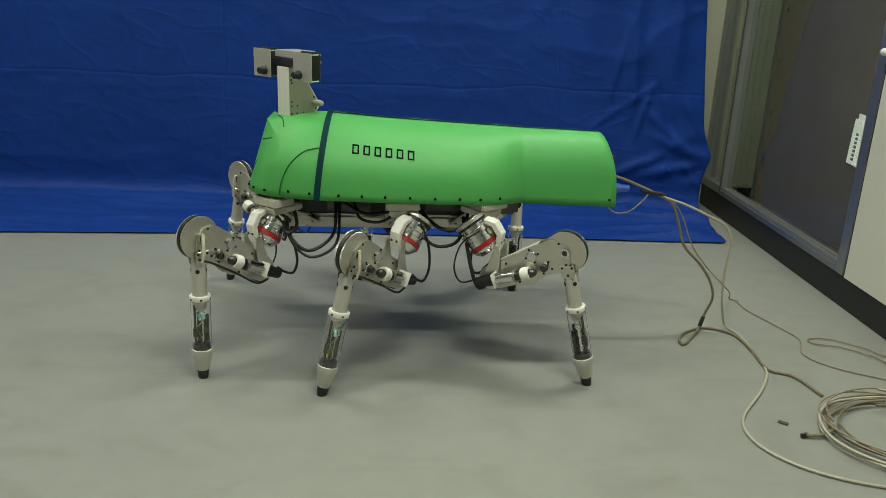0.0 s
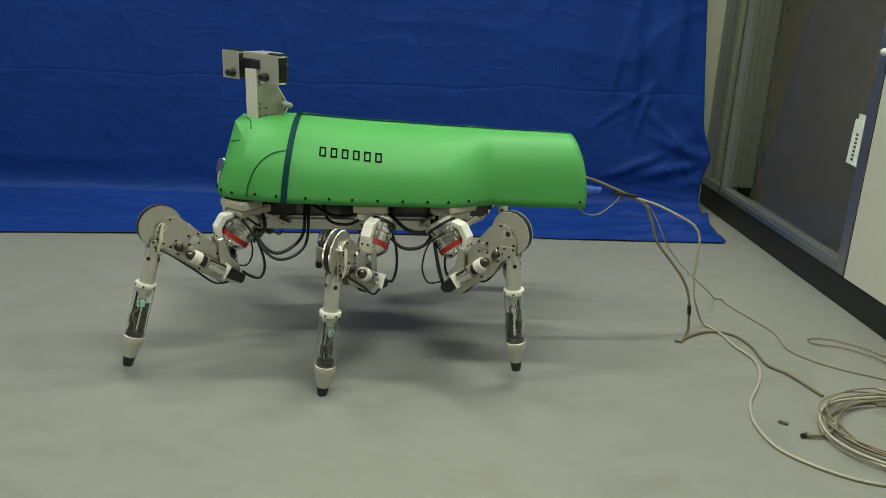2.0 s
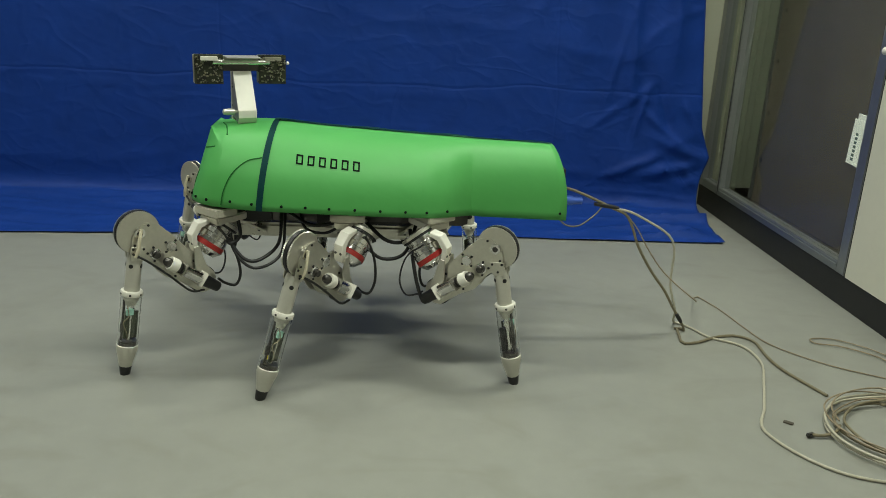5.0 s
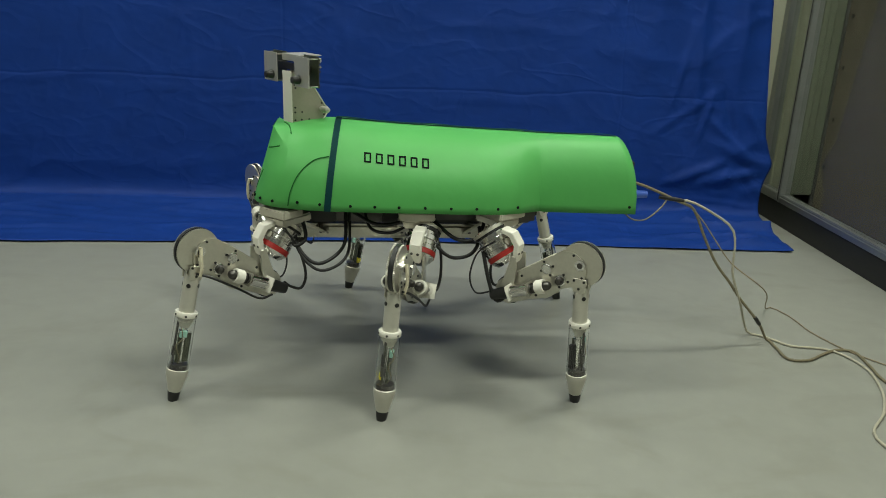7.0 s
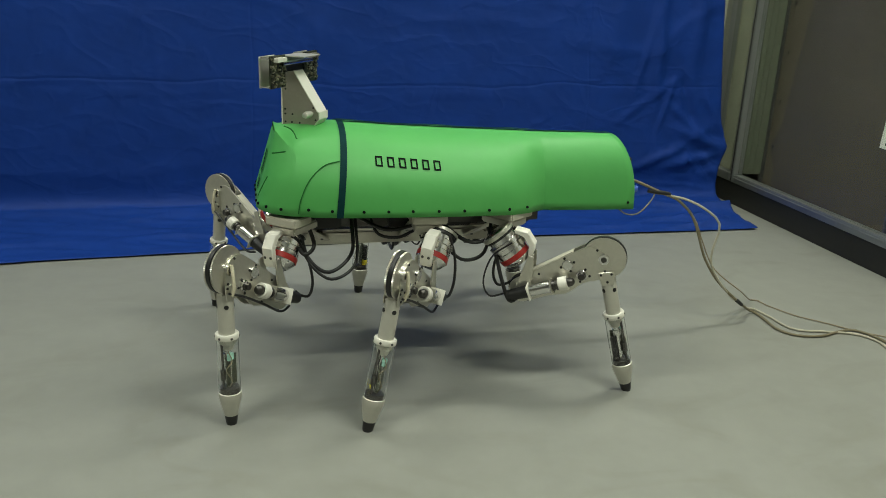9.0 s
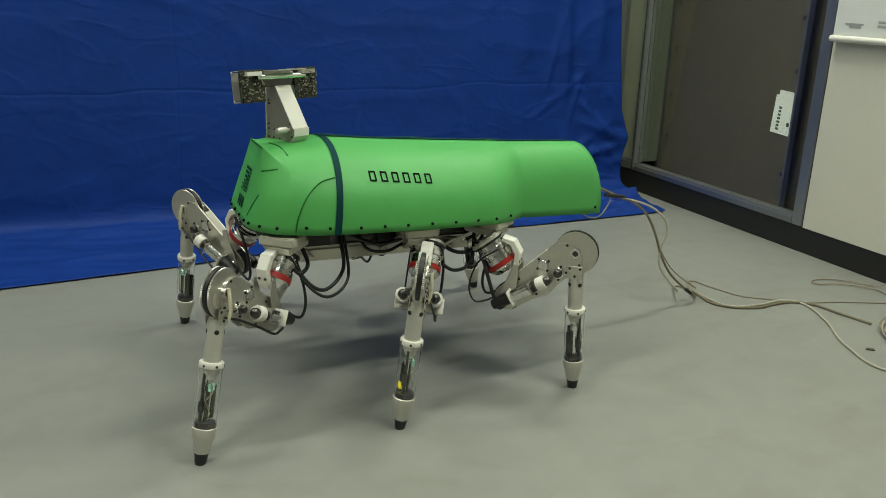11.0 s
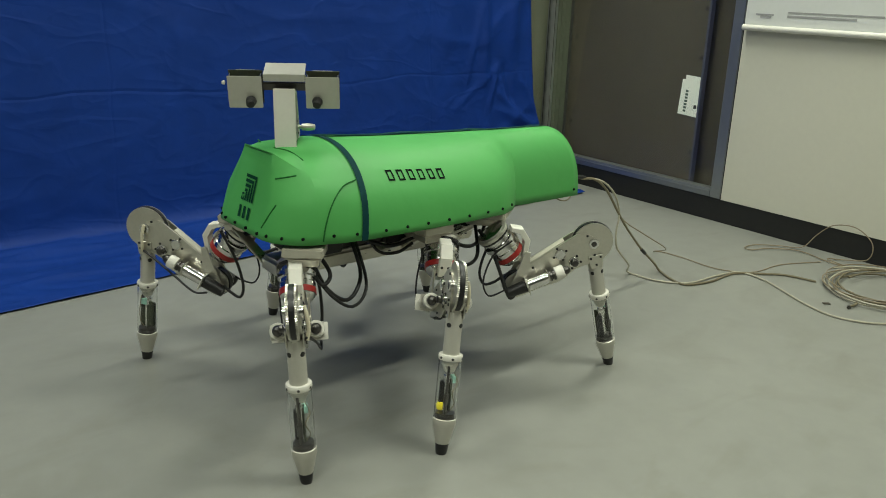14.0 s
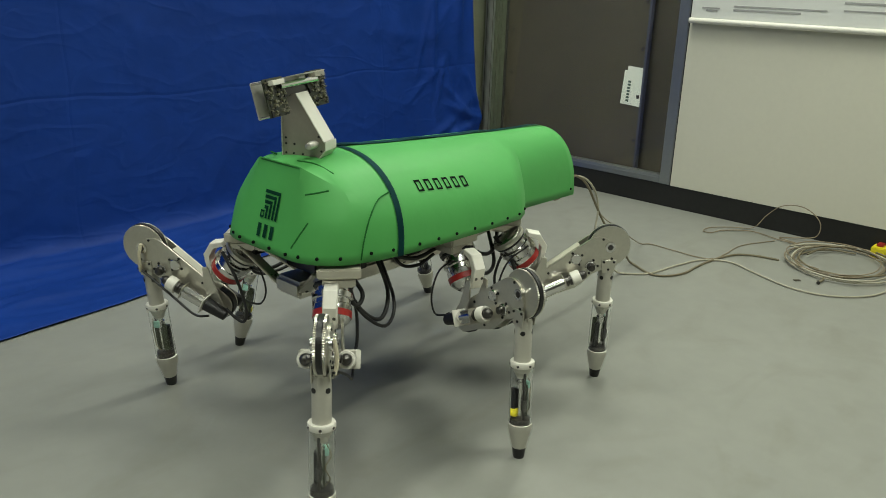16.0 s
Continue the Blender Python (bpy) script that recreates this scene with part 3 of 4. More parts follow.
    bmesh.ops.solidify(bm, geom=list(bm.faces), thickness=0.0008)
    return part(name, finish(bm), M_GREEN_DARK, hull)


# the emblem on the nose: nested angles and a small square above three plain bars
for k in range(4):
    nose_patch(0.004 + 0.002 * k, 0.056 - 0.011 * k, 0.640 - 0.060 * k, 0.678 - 0.060 * k, "emblem_bar")
    nose_patch(0.0495 - 0.011 * k, 0.056 - 0.011 * k, 0.355, 0.639 - 0.060 * k, "emblem_bar")
for y0, y1, h0, h1 in ((0.0, 0.003, 0.355, 0.44), (0.0095, 0.0125, 0.355, 0.44), (0.003, 0.0095, 0.355, 0.375), (0.003, 0.0095, 0.42, 0.44)):
    nose_patch(y0, y1, h0, h1, "emblem_bar")
for y in (0.0, 0.021, 0.042):
    nose_patch(y, y + 0.0115, 0.14, 0.29, "emblem_bar")

# ---- chassis under the hull ----
part("chassis", boxed(-0.22, 0.40, -0.055, 0.055, 0.362, 0.425, bevel=0.004), M_DARKSTEEL, robot, "dark metal chassis box")
part("belly_beam", boxed(-0.17, 0.44, -0.045, 0.045, 0.312, 0.352, bevel=0.008), M_PLATE, robot, "pale metal beam along the belly")
part("side_rail", boxed(-0.22, 0.45, 0.10, 0.115, 0.385, 0.425, bevel=0.002), M_DARKSTEEL, robot)
part("side_rail", boxed(-0.22, 0.45, -0.115, -0.10, 0.385, 0.425, bevel=0.002), M_DARKSTEEL, robot)
# hip axes: place, bearing of their lean; they lean inwards at the foot
HIPS = {"front": (0.456, 0.177, 0.250, 0.800), "middle": (0.097, 0.218, 0.250, math.pi / 2), "rear": (-0.108, 0.231, 0.252, math.pi - 0.975)}
HIP_LEAN, COXA = -0.199, 0.041
MOUNT = {"front": (0.445, 0.185, 40), "middle": (0.104, 0.20, 0), "rear": (-0.125, 0.18, -35)}
for key, (x, y, turn) in MOUNT.items():
    for s in (1, -1):
        y_at = y if s > 0 else 0.035 - y
        bk = part("hip_block", boxed(-0.045, 0.045, -0.034, 0.034, 0.0, 0.022, bevel=0.003), M_BLOCK, robot, "cream hip mounting block", at=pose(x, y_at, 0.415, 0, 0, -s * turn))
        part("bracket", boxed(-0.034, 0.034, -0.075, 0.024, -0.022, -0.001, bevel=0.004), M_PLATE, bk, at=Matrix.Identity(4) if s > 0 else pose(0, 0, 0, 0, 0, 180))
        part("bracket_bolt", turned([(-0.026, 0.006), (-0.0225, 0.006)], 8), M_DARKSTEEL, bk)


def bar_between(p, q, w, h):
    """A flat bar of width w and thickness h from p to q."""
    p, q = Vector(p), Vector(q)
    m = Matrix.Translation(p) @ (q - p).to_track_quat("X", "Z").to_matrix().to_4x4()
    return boxed(0, (q - p).length, -w / 2, w / 2, -h / 2, h / 2, bevel=0.0015, m=m)


# sloping plates that carry the hips on the belly beam
for s in (1, -1):
    for p, q in (((0.425, 0.172, 0.408), (0.345, 0.050, 0.330)), ((0.462, 0.140, 0.408), (0.425, 0.045, 0.330)), ((0.135, 0.178, 0.408), (0.135, 0.050, 0.330)), ((0.068, 0.178, 0.408), (0.068, 0.050, 0.330)),
                 ((-0.095, 0.172, 0.408), (-0.045, 0.050, 0.330)), ((-0.150, 0.150, 0.408), (-0.125, 0.045, 0.330))):
        st = part("hip_strut", bar_between((p[0], p[1] * s, p[2]), (q[0], q[1] * s, q[2]), 0.030, 0.006), M_PLATE, robot, "sloping milled metal strut")
        for k in (0.12, 0.88):
            a = Vector(p).lerp(Vector(q), k)
            part("strut_bolt", turned([(-0.006, 0.0035), (0.0045, 0.0035), (0.006, 0.002)], 8), M_DARKSTEEL, st, at=pose(a.x, a.y * s, a.z, 30 * s, 0, 0))
for s in (1, -1):
    for pts, r in ((((0.42, 0.16, 0.40), (0.40, 0.20, 0.33), (0.35, 0.21, 0.295), (0.29, 0.17, 0.33), (0.285, 0.12, 0.41)), 0.0048),
                   (((0.43, 0.17, 0.38), (0.39, 0.21, 0.31), (0.34, 0.22, 0.28), (0.28, 0.18, 0.31), (0.275, 0.12, 0.41)), 0.004),
                   (((0.40, 0.15, 0.41), (0.385, 0.19, 0.36), (0.41, 0.20, 0.34), (0.43, 0.19, 0.37)), 0.005),
                   (((0.08, 0.19, 0.39), (0.04, 0.22, 0.335), (0.0, 0.22, 0.315), (-0.05, 0.20, 0.33), (-0.08, 0.15, 0.40)), 0.0048),
                   (((0.06, 0.16, 0.40), (0.0, 0.20, 0.36), (-0.06, 0.19, 0.36), (-0.11, 0.16, 0.40)), 0.005),
                   (((0.27, 0.12, 0.41), (0.2, 0.16, 0.385), (0.12, 0.17, 0.40)), 0.0048),
                   (((0.24, 0.11, 0.42), (0.22, 0.14, 0.37), (0.17, 0.15, 0.36), (0.13, 0.16, 0.38)), 0.004),
                   (((-0.06, 0.19, 0.39), (-0.066, 0.240, 0.34), (-0.080, 0.268, 0.27), (-0.098, 0.276, 0.222), (-0.118, 0.274, 0.224), (-0.136, 0.268, 0.244)), 0.005)):
        part("cable_loop", tubed([(a, b * s, c) for a, b, c in pts], r, 8), M_BLACK, robot, "black cable loop under the hull")
for x in (-0.12, 0.10, 0.36):
    part("beam_hanger", boxed(x - 0.012, x + 0.012, -0.03, 0.03, 0.350, 0.364, bevel=0.002), M_DARKSTEEL, robot)
for x, y, z, sx in ((0.36, 0.05, 0.40, 0.05), (0.26, -0.04, 0.395, 0.06), (0.15, 0.06, 0.40, 0.04), (0.02, 0.02, 0.39, 0.06), (-0.12, 0.05, 0.40, 0.05), (-0.2, -0.03, 0.4, 0.04)):
    part("electronics_box", boxed(x - sx, x + sx, y + 0.02, y + 0.075, z - 0.02, z + 0.025, bevel=0.003), M_BLACK, robot)
part("tail_plug", turned([(0, 0.014), (-0.045, 0.014), (-0.05, 0.011), (-0.075, 0.010)], 16, "x", pose(-0.487, 0.0, 0.435)), M_BLUE, robot, "blue cable plug at the tail")
part("tail_board", boxed(-0.482, -0.474, -0.11, 0.11, 0.415, 0.55, bevel=0.002), M_DARK, robot)
part("tail_boot", turned([(0, 0.005), (-0.03, 0.0068), (-0.06, 0.0062), (-0.075, 0.004)], 12, "x", pose(-0.60, 0, 0.427, 0, -8, 0)), M_BLACK, robot, "black taped cable splice")
part("tail_lead", tubed(((-0.48, 0.03, 0.40), (-0.51, 0.05, 0.375), (-0.55, 0.05, 0.375), (-0.60, 0.02, 0.40), (-0.625, 0, 0.422)), 0.0022, 8), M_CABLE_B, robot)


# ---- legs ----
FEMUR, SHIN = 0.227, 0.366


def gear(r, teeth, y0, y1, depth):
    out = []
    for k in range(teeth * 2):
        a = 2 * math.pi * k / (teeth * 2)
        rr = r if k % 2 else r - depth
        out.append((rr * math.cos(a), rr * math.sin(a)))
    return plate(out, y0, y1)


def ring(r0, r1, y0, y1, n=36):
    return turned([(y0, r0), (y0, r1), (y1, r1), (y1, r0), (y0, r0)], n, "y")


def thigh_outline():
    """Outline of a thigh plate: a round hip end, a belly below for the gear motors, a round knee end."""
    arc = lambda cx, r, a0, a1, n: [(cx + r * math.cos(radians(a0 + (a1 - a0) * k / n)), r * math.sin(radians(a0 + (a1 - a0) * k / n))) for k in range(n + 1)]
    return arc(0.0, 0.034, 94, 250, 16) + [(0.055, -0.0375), (0.098, -0.050), (0.116, -0.0485), (0.150, -0.0385)] + arc(0.192, 0.0455, -118, 94, 24)


def leg_meshes():
    q = {}
    lean = pose(-0.020, 0, 0.098, 0, -50, 0)
    q["hip_motor"] = to_mesh("hip_motor", turned([(-0.050, 0.014), (-0.049, 0.026), (-0.040, 0.034), (-0.034, 0.0385), (-0.030, 0.040), (-0.006, 0.0405), (-0.004, 0.0385), (0.006, 0.0385), (0.008, 0.043), (0.020, 0.043), (0.022, 0.036), (0.052, 0.036), (0.054, 0.028)], 32, "z", lean), M_STEEL)
    q["red_band"] = to_mesh("red_band", turned([(-0.0320, 0.036), (-0.0315, 0.0408), (-0.018, 0.0413), (-0.0175, 0.037)], 32, "z", lean), M_RED)
    q["flange"] = to_mesh("flange", turned([(0.0405, 0.034), (0.0405, 0.0435), (0.048, 0.0435), (0.049, 0.042), (0.050, 0.034)], 32, "z", lean), M_PLATE)
    bm = bmesh.new()
    for k in range(12):
        lathe(bm, [(0.036, 0.0026), (0.0405, 0.0026)], 6, "z", lean @ pose(0.0405 * math.cos(k * math.pi / 6), 0.0405 * math.sin(k * math.pi / 6), 0))
    q["flange_screws"] = to_mesh("flange_screws", finish(bm, 40), M_BLACK)
    q["motor_cover"] = to_mesh("motor_cover", boxed(0.037, 0.0445, -0.017, 0.017, -0.0125, 0.0065, bevel=0.003, m=lean), M_BLOCK)
    q["yoke"] = to_mesh("yoke", plate([(-0.012, 0.156), (0.020, 0.156), (0.045, 0.130), (0.047, 0.092), (0.044, 0.080), (0.0345, 0.080), (0.0335, 0.124), (0.015, 0.144), (-0.012, 0.144)], -0.0150, 0.0150, 0.002), M_WHITE)
    q["yoke_screw"] = to_mesh("yoke_screw", turned([(0.0, 0.0036), (0.0022, 0.0036), (0.003, 0.002)], 8, "x"), M_DARKSTEEL)
    ear = [(COXA + 0.019 * math.cos(radians(a)), 0.019 * math.sin(radians(a))) for a in range(180, 361, 20)] + [(0.058, 0.060), (0.050, 0.102), (0.036, 0.102)]
    q["fork"] = to_mesh("fork", plate(ear, -0.0265, -0.0222, 0.001), M_PLATE)
    q["fork_mate"] = to_mesh("fork_mate", plate(ear, 0.0222, 0.0265, 0.001), M_PLATE)
    q["hip_axle"] = to_mesh("hip_axle", turned([(-0.032, 0.010), (-0.030, 0.014), (0.030, 0.014), (0.032, 0.010)], 20, "y", pose(COXA, 0, 0)), M_STEEL)
    q["hip_cable"] = to_mesh("hip_cable", tubed(((-0.02, 0.036, 0.14), (-0.045, 0.046, 0.07), (-0.050, 0.048, 0.0), (-0.032, 0.044, -0.035), (-0.006, 0.038, -0.022), (0.010, 0.036, -0.002)), 0.0038, 8), M_BLACK)
    q["wire_loop"] = to_mesh("wire_loop", tubed(((-0.01, -0.04, 0.13), (-0.050, -0.044, 0.08), (-0.058, -0.046, 0.010), (-0.035, -0.044, -0.028), (-0.004, -0.038, -0.016), (0.010, -0.036, -0.002)), 0.0024, 6), M_BLACK)
    q["collar_ring"] = to_mesh("collar_ring", turned([(0.034, 0.034), (0.034, 0.041), (0.041, 0.041), (0.041, 0.034)], 24, "z", lean), M_BLACK)
    # thigh: two plates, belt drums, spacers, two gear motors
    outline = thigh_outline()
    q["thigh"] = to_mesh("thigh", plate(outline, 0.011, 0.0155, 0.0012), M_PLATE)
    q["thigh_plate"] = to_mesh("thigh_plate", plate(outline, -0.0155, -0.011, 0.0012), M_PLATE)
    q["belt_drum"] = to_mesh("belt_drum", ring(0.0, 0.0515, -0.006, 0.006), M_DARKSTEEL)
    q["belt_edge"] = to_mesh("belt_edge", ring(0.045, 0.0552, -0.0045, 0.0045), M_BLACK)
    q["toothed_disc"] = to_mesh("toothed_disc", gear(0.0545, 72, 0.0062, 0.0108, 0.0017), M_PLATE)
    q["toothed_disc_mate"] = to_mesh("toothed_disc_mate", gear(0.0545, 72, -0.0108, -0.0062, 0.0017), M_PLATE)
    q["hip_drum"] = to_mesh("hip_drum", ring(0.0, 0.0365, -0.008, 0.008), M_BLACK)
    q["knee_axle"] = to_mesh("knee_axle", turned([(-0.0215, 0.004), (-0.0205, 0.0072), (0.0205, 0.0072), (0.0215, 0.004)], 16, "y"), M_DARKSTEEL)
    q["axle_ring"] = to_mesh("axle_ring", ring(0.0074, 0.0130, -0.0200, 0.0200), M_STEEL)
    q["bearing_cap"] = to_mesh("bearing_cap", turned([(0.0155, 0.014), (0.020, 0.014), (0.0215, 0.012)], 16, "y"), M_STEEL)
    q["plate_screw"] = to_mesh("plate_screw", turned([(0, 0.0032), (0.002, 0.0032), (0.0025, 0.0022)], 8, "y"), M_BLACK)
    q["spacer_web"] = to_mesh("spacer_web", boxed(0.03, 0.16, -0.011, 0.011, -0.022, -0.006, bevel=0.002), M_DARKSTEEL)
    q["edge_strip"] = to_mesh("edge_strip", boxed(0.02, 0.165, -0.0112, 0.0112, 0.0, 0.003, bevel=0.0008, m=pose(0, 0, 0.0310, 0, -4.1, 0)), M_BLOCK)
    for name, s in (("gear_motor", 1), ("gear_motor_low", -1)):
        m = pose(0.0, 0.0390 * s, 0.002, 0, 8, 0)
        q[name] = to_mesh(name, turned([(0.027, 0.012), (0.028, 0.0155), (0.080, 0.0155), (0.0805, 0.0125), (0.084, 0.0125)], 22, "x", m), M_STEEL)
        q[name + "_cap"] = to_mesh("motor_cap", turned([(-0.034, 0.009), (-0.032, 0.0135), (0.010, 0.0160), (0.022, 0.0165), (0.0225, 0.0140)], 18, "x", m), M_BLACK)
        q[name + "_coupling"] = to_mesh("coupling", turned([(0.0865, 0.0135), (0.092, 0.0135), (0.0925, 0.0105), (0.096, 0.0105), (0.0965, 0.0135), (0.103, 0.0135)], 18, "x", m), M_DARKSTEEL)
        q[name + "_ring"] = to_mesh("motor_ring", turned([(0.1035, 0.0165), (0.1045, 0.0180), (0.124, 0.0180), (0.1265, 0.0170), (0.1265, 0.0125), (0.121, 0.0120)], 24, "x", m), M_WHITE)
        bm = lathe(bmesh.new(), [(0.122, 0.010), (0.130, 0.0115), (0.136, 0.0110), (0.142, 0.007), (0.144, 0.003)], 16, "x", m)
        lathe(bm, [(0.0157 * s, 0.0105), (0.024 * s, 0.0105), (0.026 * s, 0.0085), (0.032 * s, 0.0085), (0.034 * s, 0.006)], 16, "y", pose(0.160, 0, -0.018))
        q[name + "_joint"] = to_mesh("cardan_joint", finish(bm, 40), M_DARKSTEEL)
        q[name + "_clamp"] = to_mesh("motor_clamp", boxed(0.0235, 0.0265, -0.0225, 0.0225, -0.0195, 0.0195, bevel=0.001, m=m), M_WHITE)
        q[name + "_bracket"] = to_mesh("motor_bracket", boxed(0.0842, 0.0863, -0.0195, 0.016, -0.0170, 0.0170, bevel=0.0008, m=m), M_PLATE)
    q["ribbon"] = to_mesh("ribbon", tubed(((0.232, 0.022, 0.010), (0.222, 0.027, -0.012), (0.208, 0.028, -0.034), (0.200, 0.024, -0.052)), 0.0042, 8), M_CREAM)
    q["thigh_wire"] = to_mesh("thigh_wire", tubed(((0.21, 0.022, -0.05), (0.17, 0.03, -0.044), (0.10, 0.04, -0.042), (0.03, 0.045, -0.042), (0.0, 0.045, -0.02)), 0.003, 6), M_BLACK)
    # shin: x runs down to the foot
    q["shin"] = to_mesh("shin", turned([(0.056, 0.012), (0.057, 0.0178), (0.060, 0.0187), (0.150, 0.0187), (0.175, 0.0187), (0.178, 0.016), (0.190, 0.012)], 24, "x"), M_TUBE)
    q["knee_fork"] = to_mesh("knee_fork", boxed(0.015, 0.078, -0.0095, 0.0095, -0.0180, 0.0180, bevel=0.004), M_PLATE)
    knuckle = [(0.034, -0.019), (0.034, 0.019), (0.046, 0.0195), (0.070, 0.0150), (0.070, -0.0150), (0.046, -0.0195)]
    q["knuckle"] = to_mesh("knuckle", plate(knuckle, 0.0158, 0.0185, 0.0008), M_PLATE)
    q["knuckle_mate"] = to_mesh("knuckle_mate", plate(knuckle, -0.0185, -0.0158, 0.0008), M_PLATE)
    q["collar"] = to_mesh("collar", turned([(0.151, 0.018), (0.151, 0.0256), (0.153, 0.0268), (0.162, 0.0268), (0.164, 0.0256), (0.164, 0.018)], 28, "x"), M_WHITE)
    q["collar_screw"] = to_mesh("collar_screw", turned([(0.0255, 0.003), (0.0277, 0.003), (0.0282, 0.002)], 8), M_DARKSTEEL)
    q["bolt_hole"] = to_mesh("bolt_hole", turned([(0.0177, 0.0055), (0.0194, 0.0055), (0.0196, 0.0035)], 10), M_BLACK)
    q["clear_tube"] = to_mesh("clear_tube", turned([(0.1645, 0.0235), (0.1645, 0.0252), (0.297, 0.0252), (0.297, 0.0235), (0.1645, 0.0235)], 28, "x"), M_TUBEGLASS)
    q["spring_rod"] = to_mesh("spring_rod", turned([(0.178, 0.008), (0.2, 0.008), (0.2, 0.0105), (0.215, 0.0105), (0.215, 0.0075), (0.290, 0.0075)], 14, "x"), M_STEEL)
    q["sensor_board"] = to_mesh("sensor_board", boxed(0.205, 0.278, 0.004, 0.007, -0.019, 0.015, bevel=0.0005), M_BOARD)
    q["board_chips"] = to_mesh("board_chips", boxed(0.215, 0.282, -0.016, -0.005, -0.017, -0.004, bevel=0.002), M_BLACK)
    q["teal_chip"] = to_mesh("teal_chip", boxed(0.198, 0.214, 0.007, 0.014, -0.004, 0.014, bevel=0.001), M_PCB_PALE)
    q["side_rod"] = to_mesh("side_rod", turned([(0.170, 0.003), (0.238, 0.003), (0.238, 0.006), (0.262, 0.006), (0.262, 0.003), (0.292, 0.003)], 10, "x", pose(0, -0.004, 0.015)), M_DARKSTEEL)
    q["inner_wire"] = to_mesh("inner_wire", tubed(((0.19, 0.01, 0.012), (0.215, 0.018, 0.010), (0.235, 0.008, 0.018), (0.262, 0.016, 0.010), (0.28, 0.006, 0.006)), 0.0012, 6), M_CABLE_B)
    q["tube_seat"] = to_mesh("tube_seat", turned([(0.284, 0.012), (0.284, 0.0220), (0.292, 0.0230), (0.298, 0.0230)], 24, "x"), M_DARKSTEEL)
    q["foot_cone"] = to_mesh("foot_cone", turned([(0.296, 0.0248), (0.297, 0.0262), (0.310, 0.0262), (0.313, 0.0252), (0.352, 0.0162), (0.355, 0.0152)], 28, "x"), M_TUBE)
    q["rubber_foot"] = to_mesh("rubber_foot", turned([(0.352, 0.0145), (0.354, 0.0155), (0.374, 0.0130), (0.380, 0.0115), (0.381, 0.006)], 22, "x"), M_BLACK)
    q["yellow_tag"] = to_mesh("yellow_tag", turned([(0.262, 0.003), (0.264, 0.008), (0.272, 0.010), (0.281, 0.008), (0.283, 0.003)], 14, "x", pose(0, -0.010, -0.010)), M_YELLOW)
    return q


Q = leg_meshes()
LEGS = {}
for key in ("front", "middle", "rear"):
    for s in (1, -1):
        hip = part("hip", Q["hip_motor"], None, robot, "polished hip motor with a red band")
        for n in ("red_band", "yoke", "fork", "fork_mate", "hip_axle", "hip_cable", "wire_loop", "collar_ring", "flange", "flange_screws", "motor_cover"):
            part(n, Q[n], None, hip)
        for y, z in ((-0.008, 0.106), (0.008, 0.106)):
            part("yoke_screw", Q["yoke_screw"], None, hip, at=pose(0.0452, y, z))
        thigh = part("thigh", Q["thigh"], None, robot, "lobed milled metal thigh plates")
        for n in ("thigh_plate", "spacer_web", "edge_strip", "gear_motor", "gear_motor_low", "thigh_wire"):
            part(n, Q[n], None, thigh)
        part("hip_drum", Q["hip_drum"], None, thigh)
        for x, z in ((0.138, 0.020), (0.160, -0.018)):
            part("bearing_cap", Q["bearing_cap"], None, thigh, at=pose(x, 0, z))
            part("bearing_cap", Q["bearing_cap"], None, thigh, at=pose(x, 0, z, 0, 0, 180))
        for n in ("belt_drum", "belt_edge", "toothed_disc", "toothed_disc_mate", "knee_axle", "axle_ring"):
            part(n, Q[n], None, thigh, at=pose(FEMUR, 0, 0))
        for n in ("gear_motor", "gear_motor_low"):
            part("motor_cap", Q[n + "_cap"], None, thigh)
            part("motor_ring", Q[n + "_ring"], None, thigh)
            part("cardan_joint", Q[n + "_joint"], None, thigh)
            part("motor_clamp", Q[n + "_clamp"], None, thigh)
            part("motor_bracket", Q[n + "_bracket"], None, thigh)
            part("coupling", Q[n + "_coupling"], None, thigh)
        for x, z in ((0.138, 0.038), (0.138, 0.002), (0.120, 0.020), (0.156, 0.020), (0.174, -0.008), (0.176, -0.028), (0.148, -0.033), (0.060, 0.024), (0.075, -0.034), (0.222, 0.028), (0.216, -0.030)):
            part("plate_screw", Q["plate_screw"], None, thigh, at=pose(x, 0.0155, z))
            part("plate_screw", Q["plate_screw"], None, thigh, at=pose(x, -0.0155, z, 0, 0, 180))
        part("ribbon", Q["ribbon"], None, thigh, "cream ribbon cable")
        shin = part("shin", Q["shin"], None, robot, "pale tubular shin with a clear lower tube")
        for n in ("knee_fork", "knuckle", "knuckle_mate", "collar", "spring_rod", "sensor_board", "board_chips", "teal_chip", "side_rod", "inner_wire", "tube_seat", "foot_cone", "rubber_foot"):
            part(n, Q[n], None, shin)
        for x, z in ((0.040, -0.013), (0.040, 0.013), (0.060, 0.0)):
            part("knuckle_screw", Q["plate_screw"], None, shin, at=pose(x, 0.0183, z))
            part("knuckle_screw", Q["plate_screw"], None, shin, at=pose(x, -0.0183, z, 0, 0, 180))
        for a in range(0, 360, 60):
            part("collar_screw", Q["collar_screw"], None, shin, at=pose(0.158, 0, 0, a, 0, 0))
        for a in (45, 135, 225, 315):
            part("bolt_hole", Q["bolt_hole"], None, shin, at=pose(0.085, 0, 0, a, 0, 0))
        clear = part("clear_tube", Q["clear_tube"], None, shin, "clear acrylic tube")
        clear.visible_shadow = False
        if key == "middle":
            part("yellow_tag", Q["yellow_tag"], None, shin, "yellow blob of tape")
        LEGS[key, s] = (hip, thigh, shin)

